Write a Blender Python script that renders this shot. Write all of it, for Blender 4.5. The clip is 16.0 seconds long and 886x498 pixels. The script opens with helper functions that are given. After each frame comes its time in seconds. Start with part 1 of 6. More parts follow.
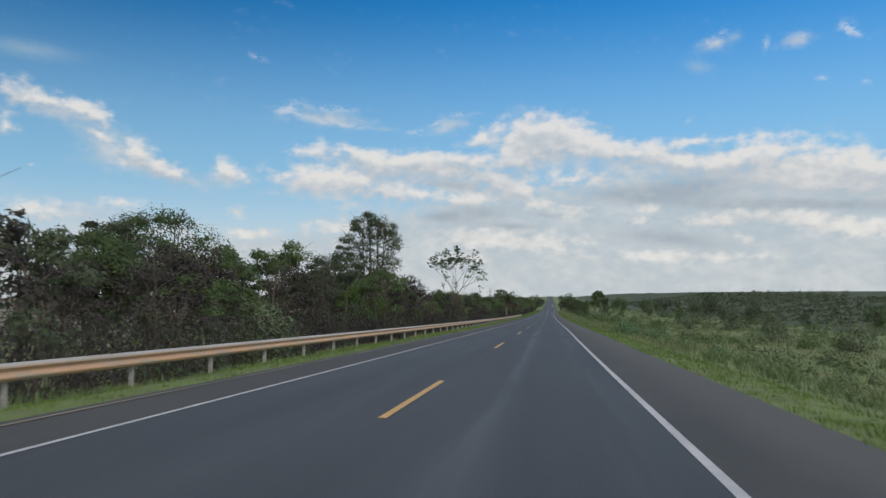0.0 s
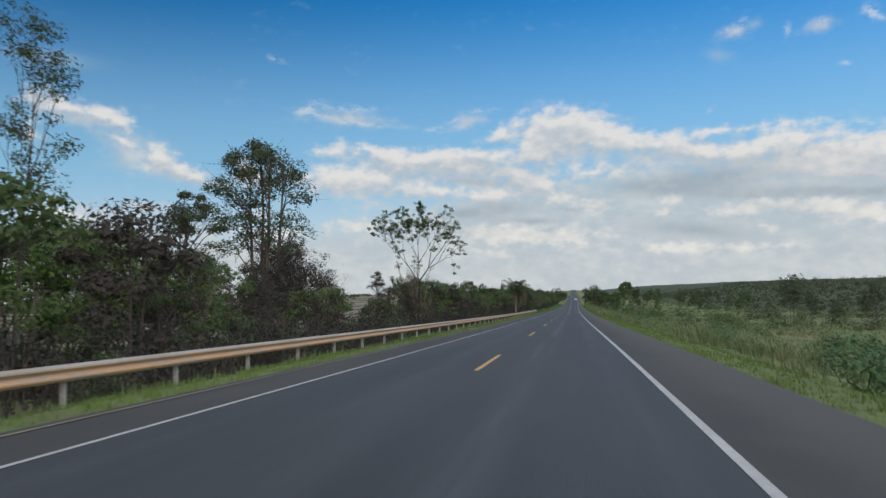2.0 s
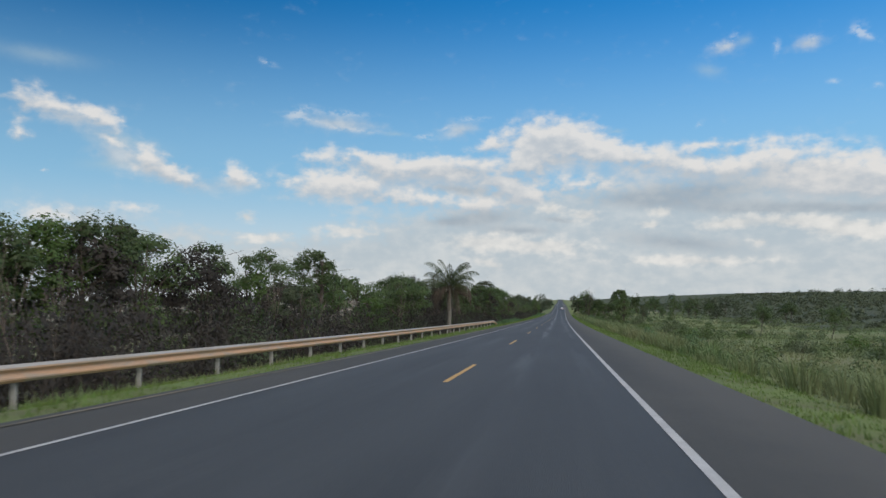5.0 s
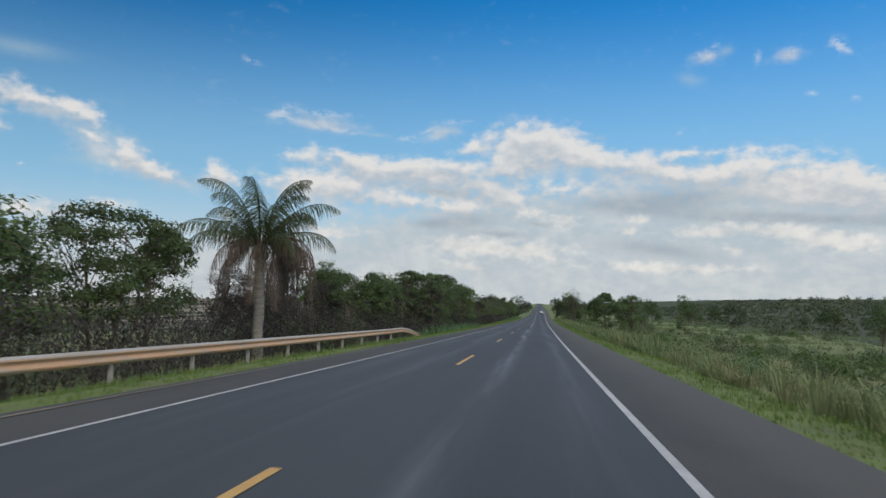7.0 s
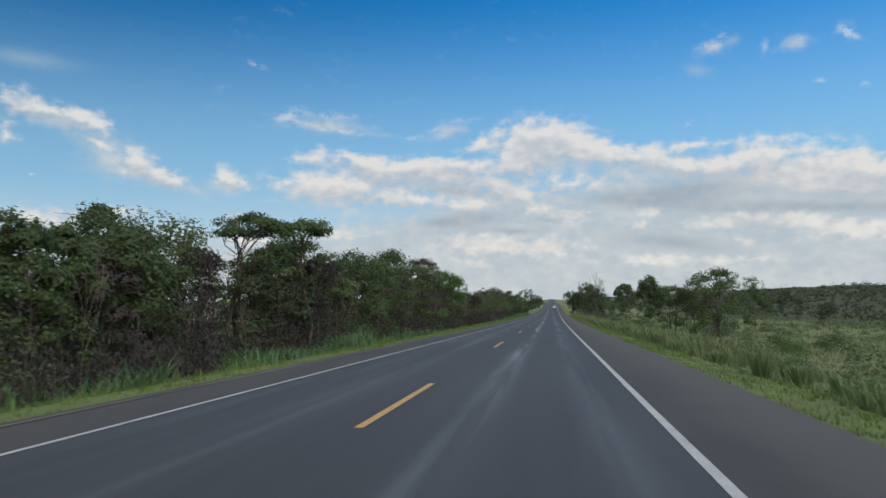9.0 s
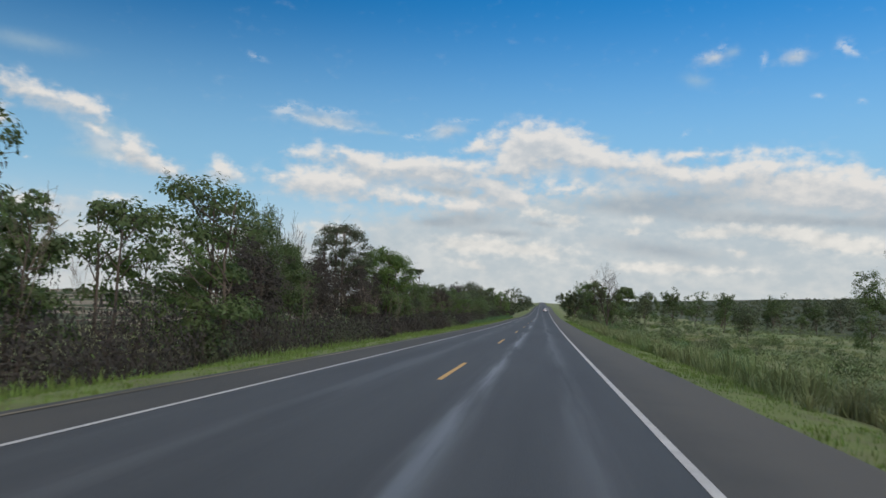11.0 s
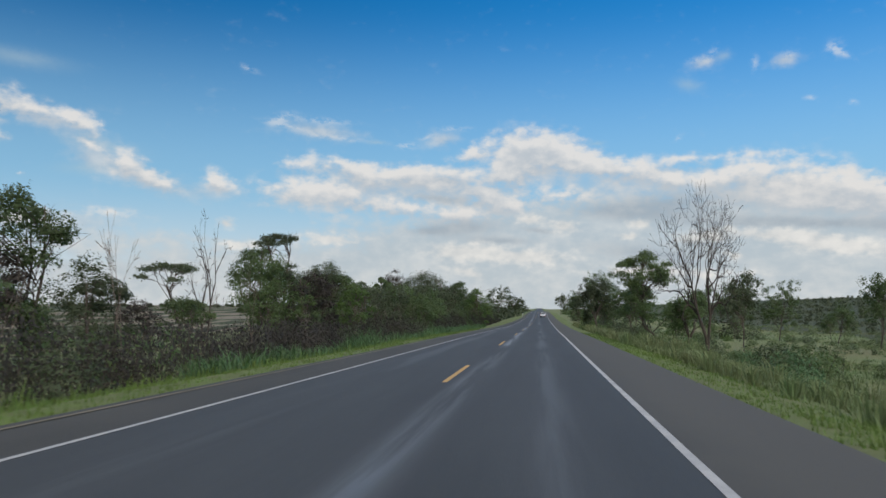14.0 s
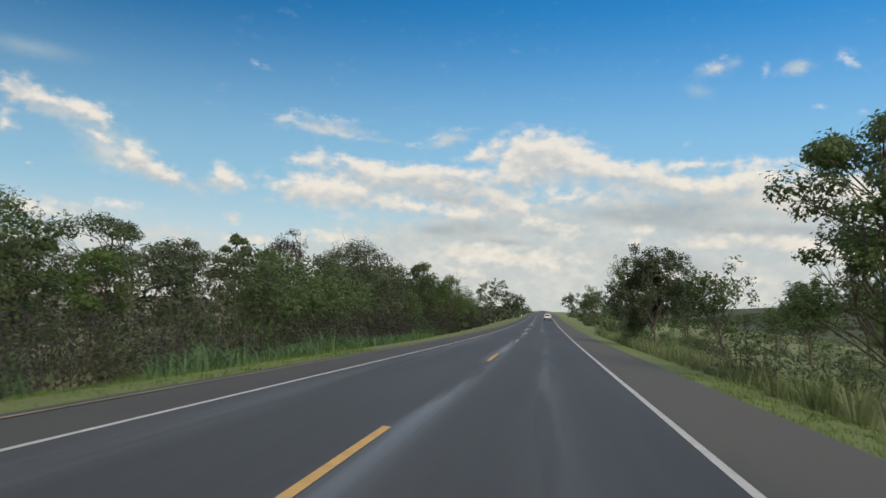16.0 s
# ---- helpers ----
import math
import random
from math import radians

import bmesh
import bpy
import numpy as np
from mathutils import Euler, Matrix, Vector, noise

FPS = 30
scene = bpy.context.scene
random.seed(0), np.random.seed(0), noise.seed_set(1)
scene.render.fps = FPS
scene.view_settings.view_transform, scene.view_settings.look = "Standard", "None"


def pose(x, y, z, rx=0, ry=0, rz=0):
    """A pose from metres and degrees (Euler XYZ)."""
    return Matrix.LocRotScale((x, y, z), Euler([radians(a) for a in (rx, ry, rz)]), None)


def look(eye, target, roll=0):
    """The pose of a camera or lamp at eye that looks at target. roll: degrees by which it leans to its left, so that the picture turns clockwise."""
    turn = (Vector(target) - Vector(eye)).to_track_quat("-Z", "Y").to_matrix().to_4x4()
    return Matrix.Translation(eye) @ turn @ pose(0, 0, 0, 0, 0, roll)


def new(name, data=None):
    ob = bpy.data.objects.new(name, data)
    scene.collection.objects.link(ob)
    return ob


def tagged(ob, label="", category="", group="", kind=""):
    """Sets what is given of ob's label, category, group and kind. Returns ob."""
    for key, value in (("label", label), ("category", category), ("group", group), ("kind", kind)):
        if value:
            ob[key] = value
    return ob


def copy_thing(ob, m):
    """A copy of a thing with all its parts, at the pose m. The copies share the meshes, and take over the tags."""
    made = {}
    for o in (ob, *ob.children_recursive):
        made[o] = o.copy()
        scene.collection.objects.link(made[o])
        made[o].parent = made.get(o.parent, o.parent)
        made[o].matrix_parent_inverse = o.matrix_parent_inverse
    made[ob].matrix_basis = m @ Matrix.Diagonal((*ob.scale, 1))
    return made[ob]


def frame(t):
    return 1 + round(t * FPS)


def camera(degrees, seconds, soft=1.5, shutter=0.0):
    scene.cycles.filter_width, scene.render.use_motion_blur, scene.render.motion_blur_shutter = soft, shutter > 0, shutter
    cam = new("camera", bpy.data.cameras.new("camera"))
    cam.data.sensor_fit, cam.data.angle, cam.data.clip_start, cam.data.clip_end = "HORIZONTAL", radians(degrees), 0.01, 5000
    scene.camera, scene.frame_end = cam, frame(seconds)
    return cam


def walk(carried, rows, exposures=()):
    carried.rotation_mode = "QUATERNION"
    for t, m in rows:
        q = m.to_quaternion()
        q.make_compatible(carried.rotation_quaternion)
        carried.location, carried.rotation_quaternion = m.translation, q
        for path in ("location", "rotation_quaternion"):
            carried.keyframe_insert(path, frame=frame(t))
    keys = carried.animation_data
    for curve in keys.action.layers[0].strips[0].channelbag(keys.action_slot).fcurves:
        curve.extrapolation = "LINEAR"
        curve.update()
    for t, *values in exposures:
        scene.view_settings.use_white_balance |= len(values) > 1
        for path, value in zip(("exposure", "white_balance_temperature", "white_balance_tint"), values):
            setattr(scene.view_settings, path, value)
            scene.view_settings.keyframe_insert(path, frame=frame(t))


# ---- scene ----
cam = camera(59.53, 16.0, soft=1.5, shutter=0.1)
# seconds, x, y, z and three turns in degrees: a car's ride along the road
PATH = [
    (0.0, 0.048, 0.024, 1.387, 93.86, 0.19, 7.78),
    (0.5, 0.109, 13.995, 1.160, 93.67, 1.03, 9.13),
    (1.0, 0.008, 27.794, 0.926, 93.85, 0.68, 8.01),
    (1.5, 0.097, 41.469, 0.685, 93.81, -0.06, 7.68),
    (2.0, 0.176, 55.297, 0.486, 93.65, 1.43, 9.48),
    (2.5, 0.268, 69.256, 0.278, 93.98, 0.09, 8.06),
    (3.0, 0.065, 83.226, 0.051, 93.73, 0.87, 8.10),
    (3.5, 0.173, 97.518, -0.175, 93.96, 0.23, 7.80),
    (4.0, 0.173, 111.751, -0.366, 93.86, 0.36, 8.08),
    (4.5, 0.244, 125.786, -0.588, 94.03, 0.35, 8.66),
    (7.0, 0.182, 196.112, -1.514, 94.38, -0.84, 6.98),
    (7.5, 0.161, 209.726, -1.684, 94.23, 0.32, 7.52),
    (8.0, 0.158, 223.405, -1.808, 93.91, 0.14, 7.31),
    (8.5, 0.185, 236.993, -1.943, 94.10, 0.14, 7.71),
    (9.0, 0.254, 250.613, -2.100, 94.28, 0.70, 7.87),
    (9.5, 0.289, 264.422, -2.188, 94.26, 0.09, 7.79),
    (12.0, 0.413, 333.496, -2.755, 94.58, -1.83, 6.97),
    (12.5, 0.506, 347.388, -2.874, 95.13, -0.58, 6.56),
    (13.0, 0.599, 361.205, -2.934, 94.56, -0.05, 7.38),
    (13.5, 0.681, 375.086, -3.009, 95.01, -0.22, 7.35),
    (14.0, 0.695, 388.776, -3.022, 94.87, -0.42, 6.98),
    (14.5, 0.782, 402.247, -3.095, 94.68, -0.58, 8.09),
    (15.0, 0.741, 415.805, -3.090, 95.17, -0.67, 7.66),
    (15.5, 0.715, 429.443, -3.105, 94.70, -1.06, 7.74),
    (16.0, 0.785, 443.131, -3.127, 94.87, -1.90, 7.23),
]
# the camera's own exposure and white balance drift a little
DRIFT = [(0.0, 0.04, 6500, 10), (9.5, 0.04, 6500, 10), (12.0, 0.08, 6720, 10), (13.5, 0.05, 6560, 10), (15.0, 0.06, 6500, 10), (15.5, 0.10, 7000, 10), (16.0, 0.16, 7200, 10)]
walk(cam, [(t, pose(x, y, z, a, b, c)) for t, x, y, z, a, b, c in PATH], DRIFT)

# ---- world and sun ----
SUN_ELEVATION, SUN_TURN = radians(36), radians(140)
world = bpy.data.worlds.new("world")
scene.world = world
world.use_nodes = True
WT = world.node_tree
WT.nodes.clear()


def wmath(op, a, b=None, c=None, clamp=False):
    n = WT.nodes.new("ShaderNodeMath")
    n.operation, n.use_clamp = op, clamp
    for i, v in enumerate((a, b, c)):
        if v is None:
            continue
        if isinstance(v, (int, float)):
            n.inputs[i].default_value = v
        else:
            WT.links.new(v, n.inputs[i])
    return n.outputs[0]


def wmix(f, a, b):
    n = WT.nodes.new("ShaderNodeMix")
    n.data_type = "RGBA"
    for i, v in ((0, f), (6, a), (7, b)):
        if isinstance(v, tuple):
            n.inputs[i].default_value = v
        elif isinstance(v, (int, float)):
            n.inputs[i].default_value = v
        else:
            WT.links.new(v, n.inputs[i])
    return n.outputs[2]


def wrange(v, lo, hi, a=0.0, b=1.0):
    n = WT.nodes.new("ShaderNodeMapRange")
    n.interpolation_type = "SMOOTHSTEP"
    WT.links.new(v, n.inputs[0])
    for i, q in enumerate((lo, hi, a, b)):
        n.inputs[i + 1].default_value = q
    return n.outputs[0]


# clouds as soft ellipses on the sky: turn from the road's line, height, half width, half height and slant, all in degrees
CUMULUS_WEST = [(-37.4, 13.6, 1.5, 1.0, -10), (-35.6, 13.3, 1.6, 0.8, -14), (-33.4, 13.0, 1.8, 0.6, -7), (-32.1, 12.5, 1.1, 0.6, -33), (-32.0, 11.3, 1.0,
        0.3, -22), (-29.6, 10.3, 1.2, 1.0, -38), (-28.4, 9.6, 1.7, 0.8, -30), (-26.9, 9.0, 1.4, 0.5, -16), (-23.7, 9.7, 0.9, 0.6, -3), (-23.2, 9.2,
        1.1, 0.5, 2), (-37.4, 11.4, 0.8, 0.6, 6), (-36.1, 9.0, 0.4, 0.2, 5), (-35.9, 6.0, 2.7, 0.8, 0), (-30.7, 6.8, 2.7, 0.3, -1)]
CUMULUS_MIDDLE = [(-18.1, 10.9, 1.3, 0.3, 2), (-15.1, 11.1, 2.5, 0.5, -7), (-13.0, 10.3, 1.3, 0.5, -24), (-17.7, 8.9, 3.3, 0.8, 1), (-14.4, 8.7, 3.5, 0.9,
        -7), (-10.0, 10.4, 2.0, 0.5, 0), (-6.6, 10.5, 2.5, 0.5, -1), (-7.9, 9.5, 4.4, 0.7, -8), (-4.1, 9.1, 2.1, 0.7, -30), (-2.3, 8.2, 1.7, 0.5,
        -23), (-9.6, 7.9, 4.0, 0.5, -8), (-5.2, 7.4, 1.8, 0.5, -1)]
CUMULUS_HIGH = [(-2.0, 11.5, 1.8, 1.4, -1), (0.7, 12.4, 2.4, 0.9, -2), (-0.1, 11.7, 3.1, 1.0, -2), (-2.2, 10.3, 1.3, 0.6, -1), (-5.0, 12.0, 1.2, 0.4, 24),
        (2.9, 11.0, 2.5, 0.7, -12), (5.4, 10.8, 2.1, 0.6, -8), (7.7, 10.3, 1.9, 0.8, -3), (10.7, 11.1, 2.2, 0.3, 1), (9.5, 9.8, 1.1, 0.4, -3),
        (11.9, 9.6, 2.3, 0.5, 7), (1.3, 8.8, 2.5, 0.6, -2)]
CUMULUS_EAST = [(14.9, 10.0, 2.4, 1.0, -4), (18.4, 9.5, 2.7, 1.0, -5), (20.9, 8.5, 1.4, 0.7, -5), (20.0, 7.7, 3.1, 0.9, -4), (16.6, 8.1, 3.1, 0.8, -4),
        (23.2, 7.6, 2.1, 1.1, -5), (27.6, 6.8, 3.2, 1.4, -5)]
LOW_LUMPS = [(-0.6, 7.0, 1.1, 0.5, -1), (1.9, 6.5, 1.2, 0.6, -1), (11.8, 5.6, 2.3, 0.5, 3), (16.5, 5.6, 3.2, 0.5, -3), (19.6, 4.8, 2.7, 0.6, -3), (13.8,
        4.3, 0.7, 0.3, -2), (-5.8, 4.7, 2.6, 0.7, 0), (-0.8, 4.3, 3.9, 0.8, -1), (6.5, 5.8, 0.9, 0.3, -2), (7.3, 6.7, 1.0, 0.4, -2), (-21.5, 4.9,
        2.5, 0.4, 1), (-22.7, 6.4, 0.8, 0.5, 1), (-15.4, 5.5, 2.6, 0.5, 0), (-5.0, 3.1, 1.7, 0.4, -15), (9.1, 3.1, 5.9, 0.4, -1), (24.6, 4.3, 3.2,
        0.6, -3)]
WISPS = [(-19.1, 14.0, 1.0, 0.4, 22), (-15.9, 14.0, 2.4, 0.3, -3), (-18.0, 13.4, 2.5, 0.2, -10), (-15.3, 12.9, 2.6, 0.2, -4), (-9.8, 12.4, 1.0, 0.3,
        0), (-8.1, 13.1, 0.8, 0.2, 14), (-6.2, 13.7, 1.4, 0.2, -1), (11.5, 17.75, 0.8, 0.3, 4), (12.5, 18.15, 0.6, 0.3, 57), (15.3, 17.25, 0.3, 0.6,
        -7), (17.4, 17.45, 0.7, 0.4, 2), (20.3, 17.55, 0.6, 0.6, -9), (20.8, 17.15, 0.8, 0.2, -34), (18.7, 14.6, 0.4, 0.2, -7), (21.3, 14.0, 0.3, 0.2,
        -8), (10.1, 12.6, 0.4, 0.2, 27), (-21.5, 17.35, 0.9, 0.2, -16)]
VEILS = [(-36.4, 16.3, 3.0, 0.6, -2), (10.8, 16.2, 1.0, 0.5, -15), (-12.1, 12.6, 0.8, 0.2, 1), (4.2, 12.5, 0.7, 0.2, -3), (13.3, 17.9, 0.6, 0.4, -7),
        (-31.1, 11.3, 2.5, 0.6, -8), (-31.7, 9.7, 2.2, 0.5, 4)]
# thin cloud that fills in between and below the heaps
UNDERSIDES = [(-12.5, 9.5, 5.2, 1.3, -5), (-7.0, 9.0, 4.2, 1.4, -8), (-17.0, 8.3, 3.6, 1.0, -2), (5.5, 9.4, 4.6, 1.3, -4), (11.5, 9.0, 4.2, 1.2, 0), (0.2, 10.6, 2.8, 1.2, -3),
              (-27.6, 9.0, 3.2, 0.9, -16), (-31.5, 10.4, 2.0, 1.0, -20), (-23.4, 8.7, 1.6, 0.6, 0), (-16.4, 13.3, 3.2, 0.7, -6), (-7.2, 12.9, 1.6, 0.7, 8), (-34.6, 12.6, 3.0, 0.8, -12), (-33.0, 6.0, 5.0, 1.1, 0),
              (17.5, 8.6, 5.0, 1.5, -4), (12.0, 17.6, 1.4, 0.6, 10), (17.2, 17.2, 1.2, 0.6, 0)]
GREY_SHEETS = [(10.4, 8.0, 5.2, 1.0, 1), (6.1, 7.6, 3.7, 0.6, -2), (13.0, 6.6, 4.5, 0.5, -3), (19.3, 6.3, 4.5, 0.4, -4), (-5.2, 6.5, 2.7, 0.7, -1), (0.1,
        6.2, 1.2, 0.2, -9), (-7.9, 6.2, 1.8, 0.4, 0), (8.4, 4.4, 4.7, 0.7, -7), (-2.7, 5.5, 2.6, 0.3, -1), (-7.1, 8.5, 2.5, 0.4, -6), (25.0, 5.8,
        3.4, 0.5, -4)]

coord = WT.nodes.new("ShaderNodeTexCoord")
split = WT.nodes.new("ShaderNodeSeparateXYZ")
WT.links.new(coord.outputs["Generated"], split.inputs[0])
azimuth = wmath("MULTIPLY", wmath("ARCTAN2", split.outputs[0], split.outputs[1]), 57.29578)
height = wmath("MULTIPLY", wmath("ARCSINE", split.outputs[2]), 57.29578)
flat = WT.nodes.new("ShaderNodeCombineXYZ")
WT.links.new(azimuth, flat.inputs[0])
WT.links.new(height, flat.inputs[1])


def wnoise(scale, detail, rough, stretch=(1, 1, 1)):
    m = WT.nodes.new("ShaderNodeVectorMath")
    m.operation = "MULTIPLY"
    WT.links.new(flat.outputs[0], m.inputs[0])
    m.inputs[1].default_value = stretch
    n = WT.nodes.new("ShaderNodeTexNoise")
    n.inputs["Scale"].default_value, n.inputs["Detail"].default_value, n.inputs["Roughness"].default_value = scale, detail, rough
    WT.links.new(m.outputs[0], n.inputs["Vector"])
    return n


billow = wnoise(0.42, 5, 0.52, (0.65, 1.15, 1)).outputs[0]
fine = wnoise(1.3, 3, 0.5, (0.75, 1.15, 1)).outputs[0]
slow = wnoise(0.16, 3, 0.5, (0.5, 2.0, 1)).outputs[0]


def bent(coarse, small, raised=0.0):
    """Sky coordinates pushed about by noise, so that no cloud is a clean ellipse."""
    at = flat.outputs[0]
    for n, amount in ((wnoise(0.55, 3, 0.55, (0.7, 1.1, 1)), coarse), (wnoise(1.9, 3, 0.6), small)):
        m = WT.nodes.new("ShaderNodeVectorMath")
        m.operation = "MULTIPLY_ADD"
        WT.links.new(n.outputs["Color"], m.inputs[0])
        m.inputs[1].default_value = (amount * 2.0, amount, 0)
        WT.links.new(at, m.inputs[2])
        at = m.outputs[0]
    m = WT.nodes.new("ShaderNodeVectorMath")
    m.operation = "ADD"
    WT.links.new(at, m.inputs[0])
    m.inputs[1].default_value = (-coarse - small, raised - (coarse + small) / 2, 0)
    return m.outputs[0]


def cloud_field(ellipses, at, swell=1.9, tall=1.0):
    """Sum of soft ellipses: one in the heart of each, nothing at swell times its size."""
    total = None
    for a, e, wide, high, slant in ellipses:
        m = WT.nodes.new("ShaderNodeMapping")
        m.vector_type = "TEXTURE"
        m.inputs["Location"].default_value = (a, e, 0)
        m.inputs["Rotation"].default_value = (0, 0, radians(slant))
        m.inputs["Scale"].default_value = (wide * swell, high * swell * tall, 1)
        WT.links.new(at, m.inputs["Vector"])
        g = WT.nodes.new("ShaderNodeTexGradient")
        g.gradient_type = "QUADRATIC_SPHERE"
        WT.links.new(m.outputs[0], g.inputs[0])
        total = g.outputs["Fac"] if total is None else wmath("ADD", total, g.outputs["Fac"])
    return total


rough = wmath("ADD", wmath("MULTIPLY", billow, 0.7), wmath("MULTIPLY", fine, 0.8))
rough = wmath("SUBTRACT", rough, 0.75)


def cover(field, lo, hi, gain=1.0):
    near = wmath("MULTIPLY", field, 3.5, clamp=True)
    return wrange(wmath("ADD", field, wmath("MULTIPLY", wmath("MULTIPLY", rough, gain), near)), lo, hi)


place, above = bent(0.34, 0.30), bent(0.34, 0.30, 0.6)


def heaps(at):
    """The western chain of small puffs, and the fuller clouds ahead."""
    return wmath("ADD", cloud_field(CUMULUS_WEST, at, 1.8, 1.2), cloud_field(CUMULUS_MIDDLE + CUMULUS_HIGH + CUMULUS_EAST, at, 2.2, 1.25))


heap, heap_above = heaps(place), heaps(above)
cumulus = wmath("MULTIPLY", cover(heap, 0.06, 1.15, 2.0), 0.93)
under = wmath("MULTIPLY", wrange(wmath("ADD", cloud_field(UNDERSIDES, place, 2.0), wmath("MULTIPLY", rough, 0.9)), 0.05, 1.1), 0.75)
lit = wmath("SUBTRACT", wmath("MINIMUM", heap, 1.2), wmath("MINIMUM", heap_above, 1.2))
lumps = wmath("MULTIPLY", cover(cloud_field(LOW_LUMPS, place, 2.1), 0.10, 0.80, 1.3), 0.85)
feather = wmath("MULTIPLY", wmath("SUBTRACT", wnoise(1.6, 5, 0.62, (0.8, 1.3, 1)).outputs[0], 0.55), 4.5)
wisp_field = wmath("MULTIPLY", cloud_field(WISPS, bent(0.15, 0.18), 2.4), wmath("ADD", feather, 1.0, clamp=True))
wisps = wmath("MULTIPLY", wrange(wisp_field, 0.05, 1.25), 0.56)
veils = wmath("MULTIPLY", wrange(cloud_field(VEILS, place, 2.2), 0.0, 1.0), 0.35)
grey = wmath("MULTIPLY", cover(cloud_field(GREY_SHEETS, place, 2.1), 0.0, 1.0, 0.8), 0.8)
# a thin sheet of cloud low down, higher on the sun's side
sheet_top = wrange(azimuth, -26, 2, 5.2, 9.2)
sheet = wmath("SUBTRACT", wmath("ADD", sheet_top, wmath("MULTIPLY", wmath("SUBTRACT", slow, 0.5), 5.0)), height)
sheet = wmath("MULTIPLY", wrange(wmath("ADD", sheet, wmath("MULTIPLY", rough, 3.0)), -0.4, 1.8), 0.8)

sky = WT.nodes.new("ShaderNodeTexSky")
sky.sky_type, sky.sun_disc = "NISHITA", False
sky.sun_elevation, sky.sun_rotation = SUN_ELEVATION, SUN_TURN
sky.air_density, sky.dust_density, sky.ozone_density = 1.0, 0.6, 3.0
deep = WT.nodes.new("ShaderNodeHueSaturation")
deep.inputs["Saturation"].default_value = 1.45
# a little paler towards the sun's side
WT.links.new(wrange(azimuth, -45, 40, 0.067, 0.172), deep.inputs["Value"])
WT.links.new(sky.outputs[0], deep.inputs["Color"])
# thin moist air lower down, white haze at the horizon
air = wmix(wrange(height, 5.0, 23.0, 0.9, 0.0), deep.outputs[0], (0.262, 0.486, 0.668, 1))
air = wmix(wrange(height, 0.0, 10.0, 0.95, 0.0), air, (0.625, 0.668, 0.672, 1))
# cloud colour: bright lit tops, grey undersides
shade = wrange(wmath("ADD", wmath("MULTIPLY", billow, 0.5), wmath("ADD", wmath("MULTIPLY", fine, 0.45), wmath("MULTIPLY", slow, 0.3))), 0.48, 0.80)
crest = wmath("ADD", wmath("MULTIPLY", lit, 1.1), wmath("ADD", wmath("MULTIPLY", shade, 0.8), 0.08), clamp=True)
bright = wmix(crest, (0.455, 0.495, 0.535, 1), (0.70, 0.685, 0.665, 1))
air = wmix(sheet, air, wmix(shade, (0.42, 0.475, 0.515, 1), (0.56, 0.58, 0.585, 1)))
air = wmix(veils, air, (0.42, 0.52, 0.55, 1))
air = wmix(wisps, air, (0.62, 0.66, 0.70, 1))
air = wmix(under, air, wmix(shade, (0.40, 0.465, 0.53, 1), (0.56, 0.595, 0.62, 1)))
air = wmix(cumulus, air, bright)
air = wmix(grey, air, wmix(shade, (0.32, 0.372, 0.425, 1), (0.40, 0.45, 0.49, 1)))
air = wmix(lumps, air, wmix(shade, (0.58, 0.59, 0.585, 1), (0.75, 0.735, 0.70, 1)))
# unseen broken cloud overhead and behind, added to whiten and brighten the skylight
over = WT.nodes.new("ShaderNodeTexNoise")
over.inputs["Scale"].default_value, over.inputs["Detail"].default_value = 3.2, 4
WT.links.new(coord.outputs["Generated"], over.inputs["Vector"])
spread_out = wmath("MAXIMUM", wrange(height, 27.0, 42.0), wmath("MULTIPLY", wrange(split.outputs[1], 0.35, -0.2), wrange(height, 4.0, 12.0)))
air = wmix(wmath("MULTIPLY", wrange(over.outputs[0], 0.40, 0.56), spread_out), air, (0.86, 0.85, 0.83, 1))
ground_glow = wrange(height, -2.0, 0.0)
air = wmix(ground_glow, (0.12, 0.12, 0.10, 1), air)
back = WT.nodes.new("ShaderNodeBackground")
back.inputs["Strength"].default_value = 1.05
WT.links.new(air, back.inputs["Color"])
wout = WT.nodes.new("ShaderNodeOutputWorld")
WT.links.new(back.outputs[0], wout.inputs[0])

sun_data = bpy.data.lights.new("sun", "SUN")
sun_data.energy, sun_data.angle, sun_data.color = 1.9, radians(28), (1.0, 0.93, 0.83)
sun = new("sun", sun_data)
sun.matrix_world = look((0, 0, 50), (0 + math.sin(SUN_TURN) * -30, 0 + math.cos(SUN_TURN) * -30, 50 - 30 * math.tan(SUN_ELEVATION)))

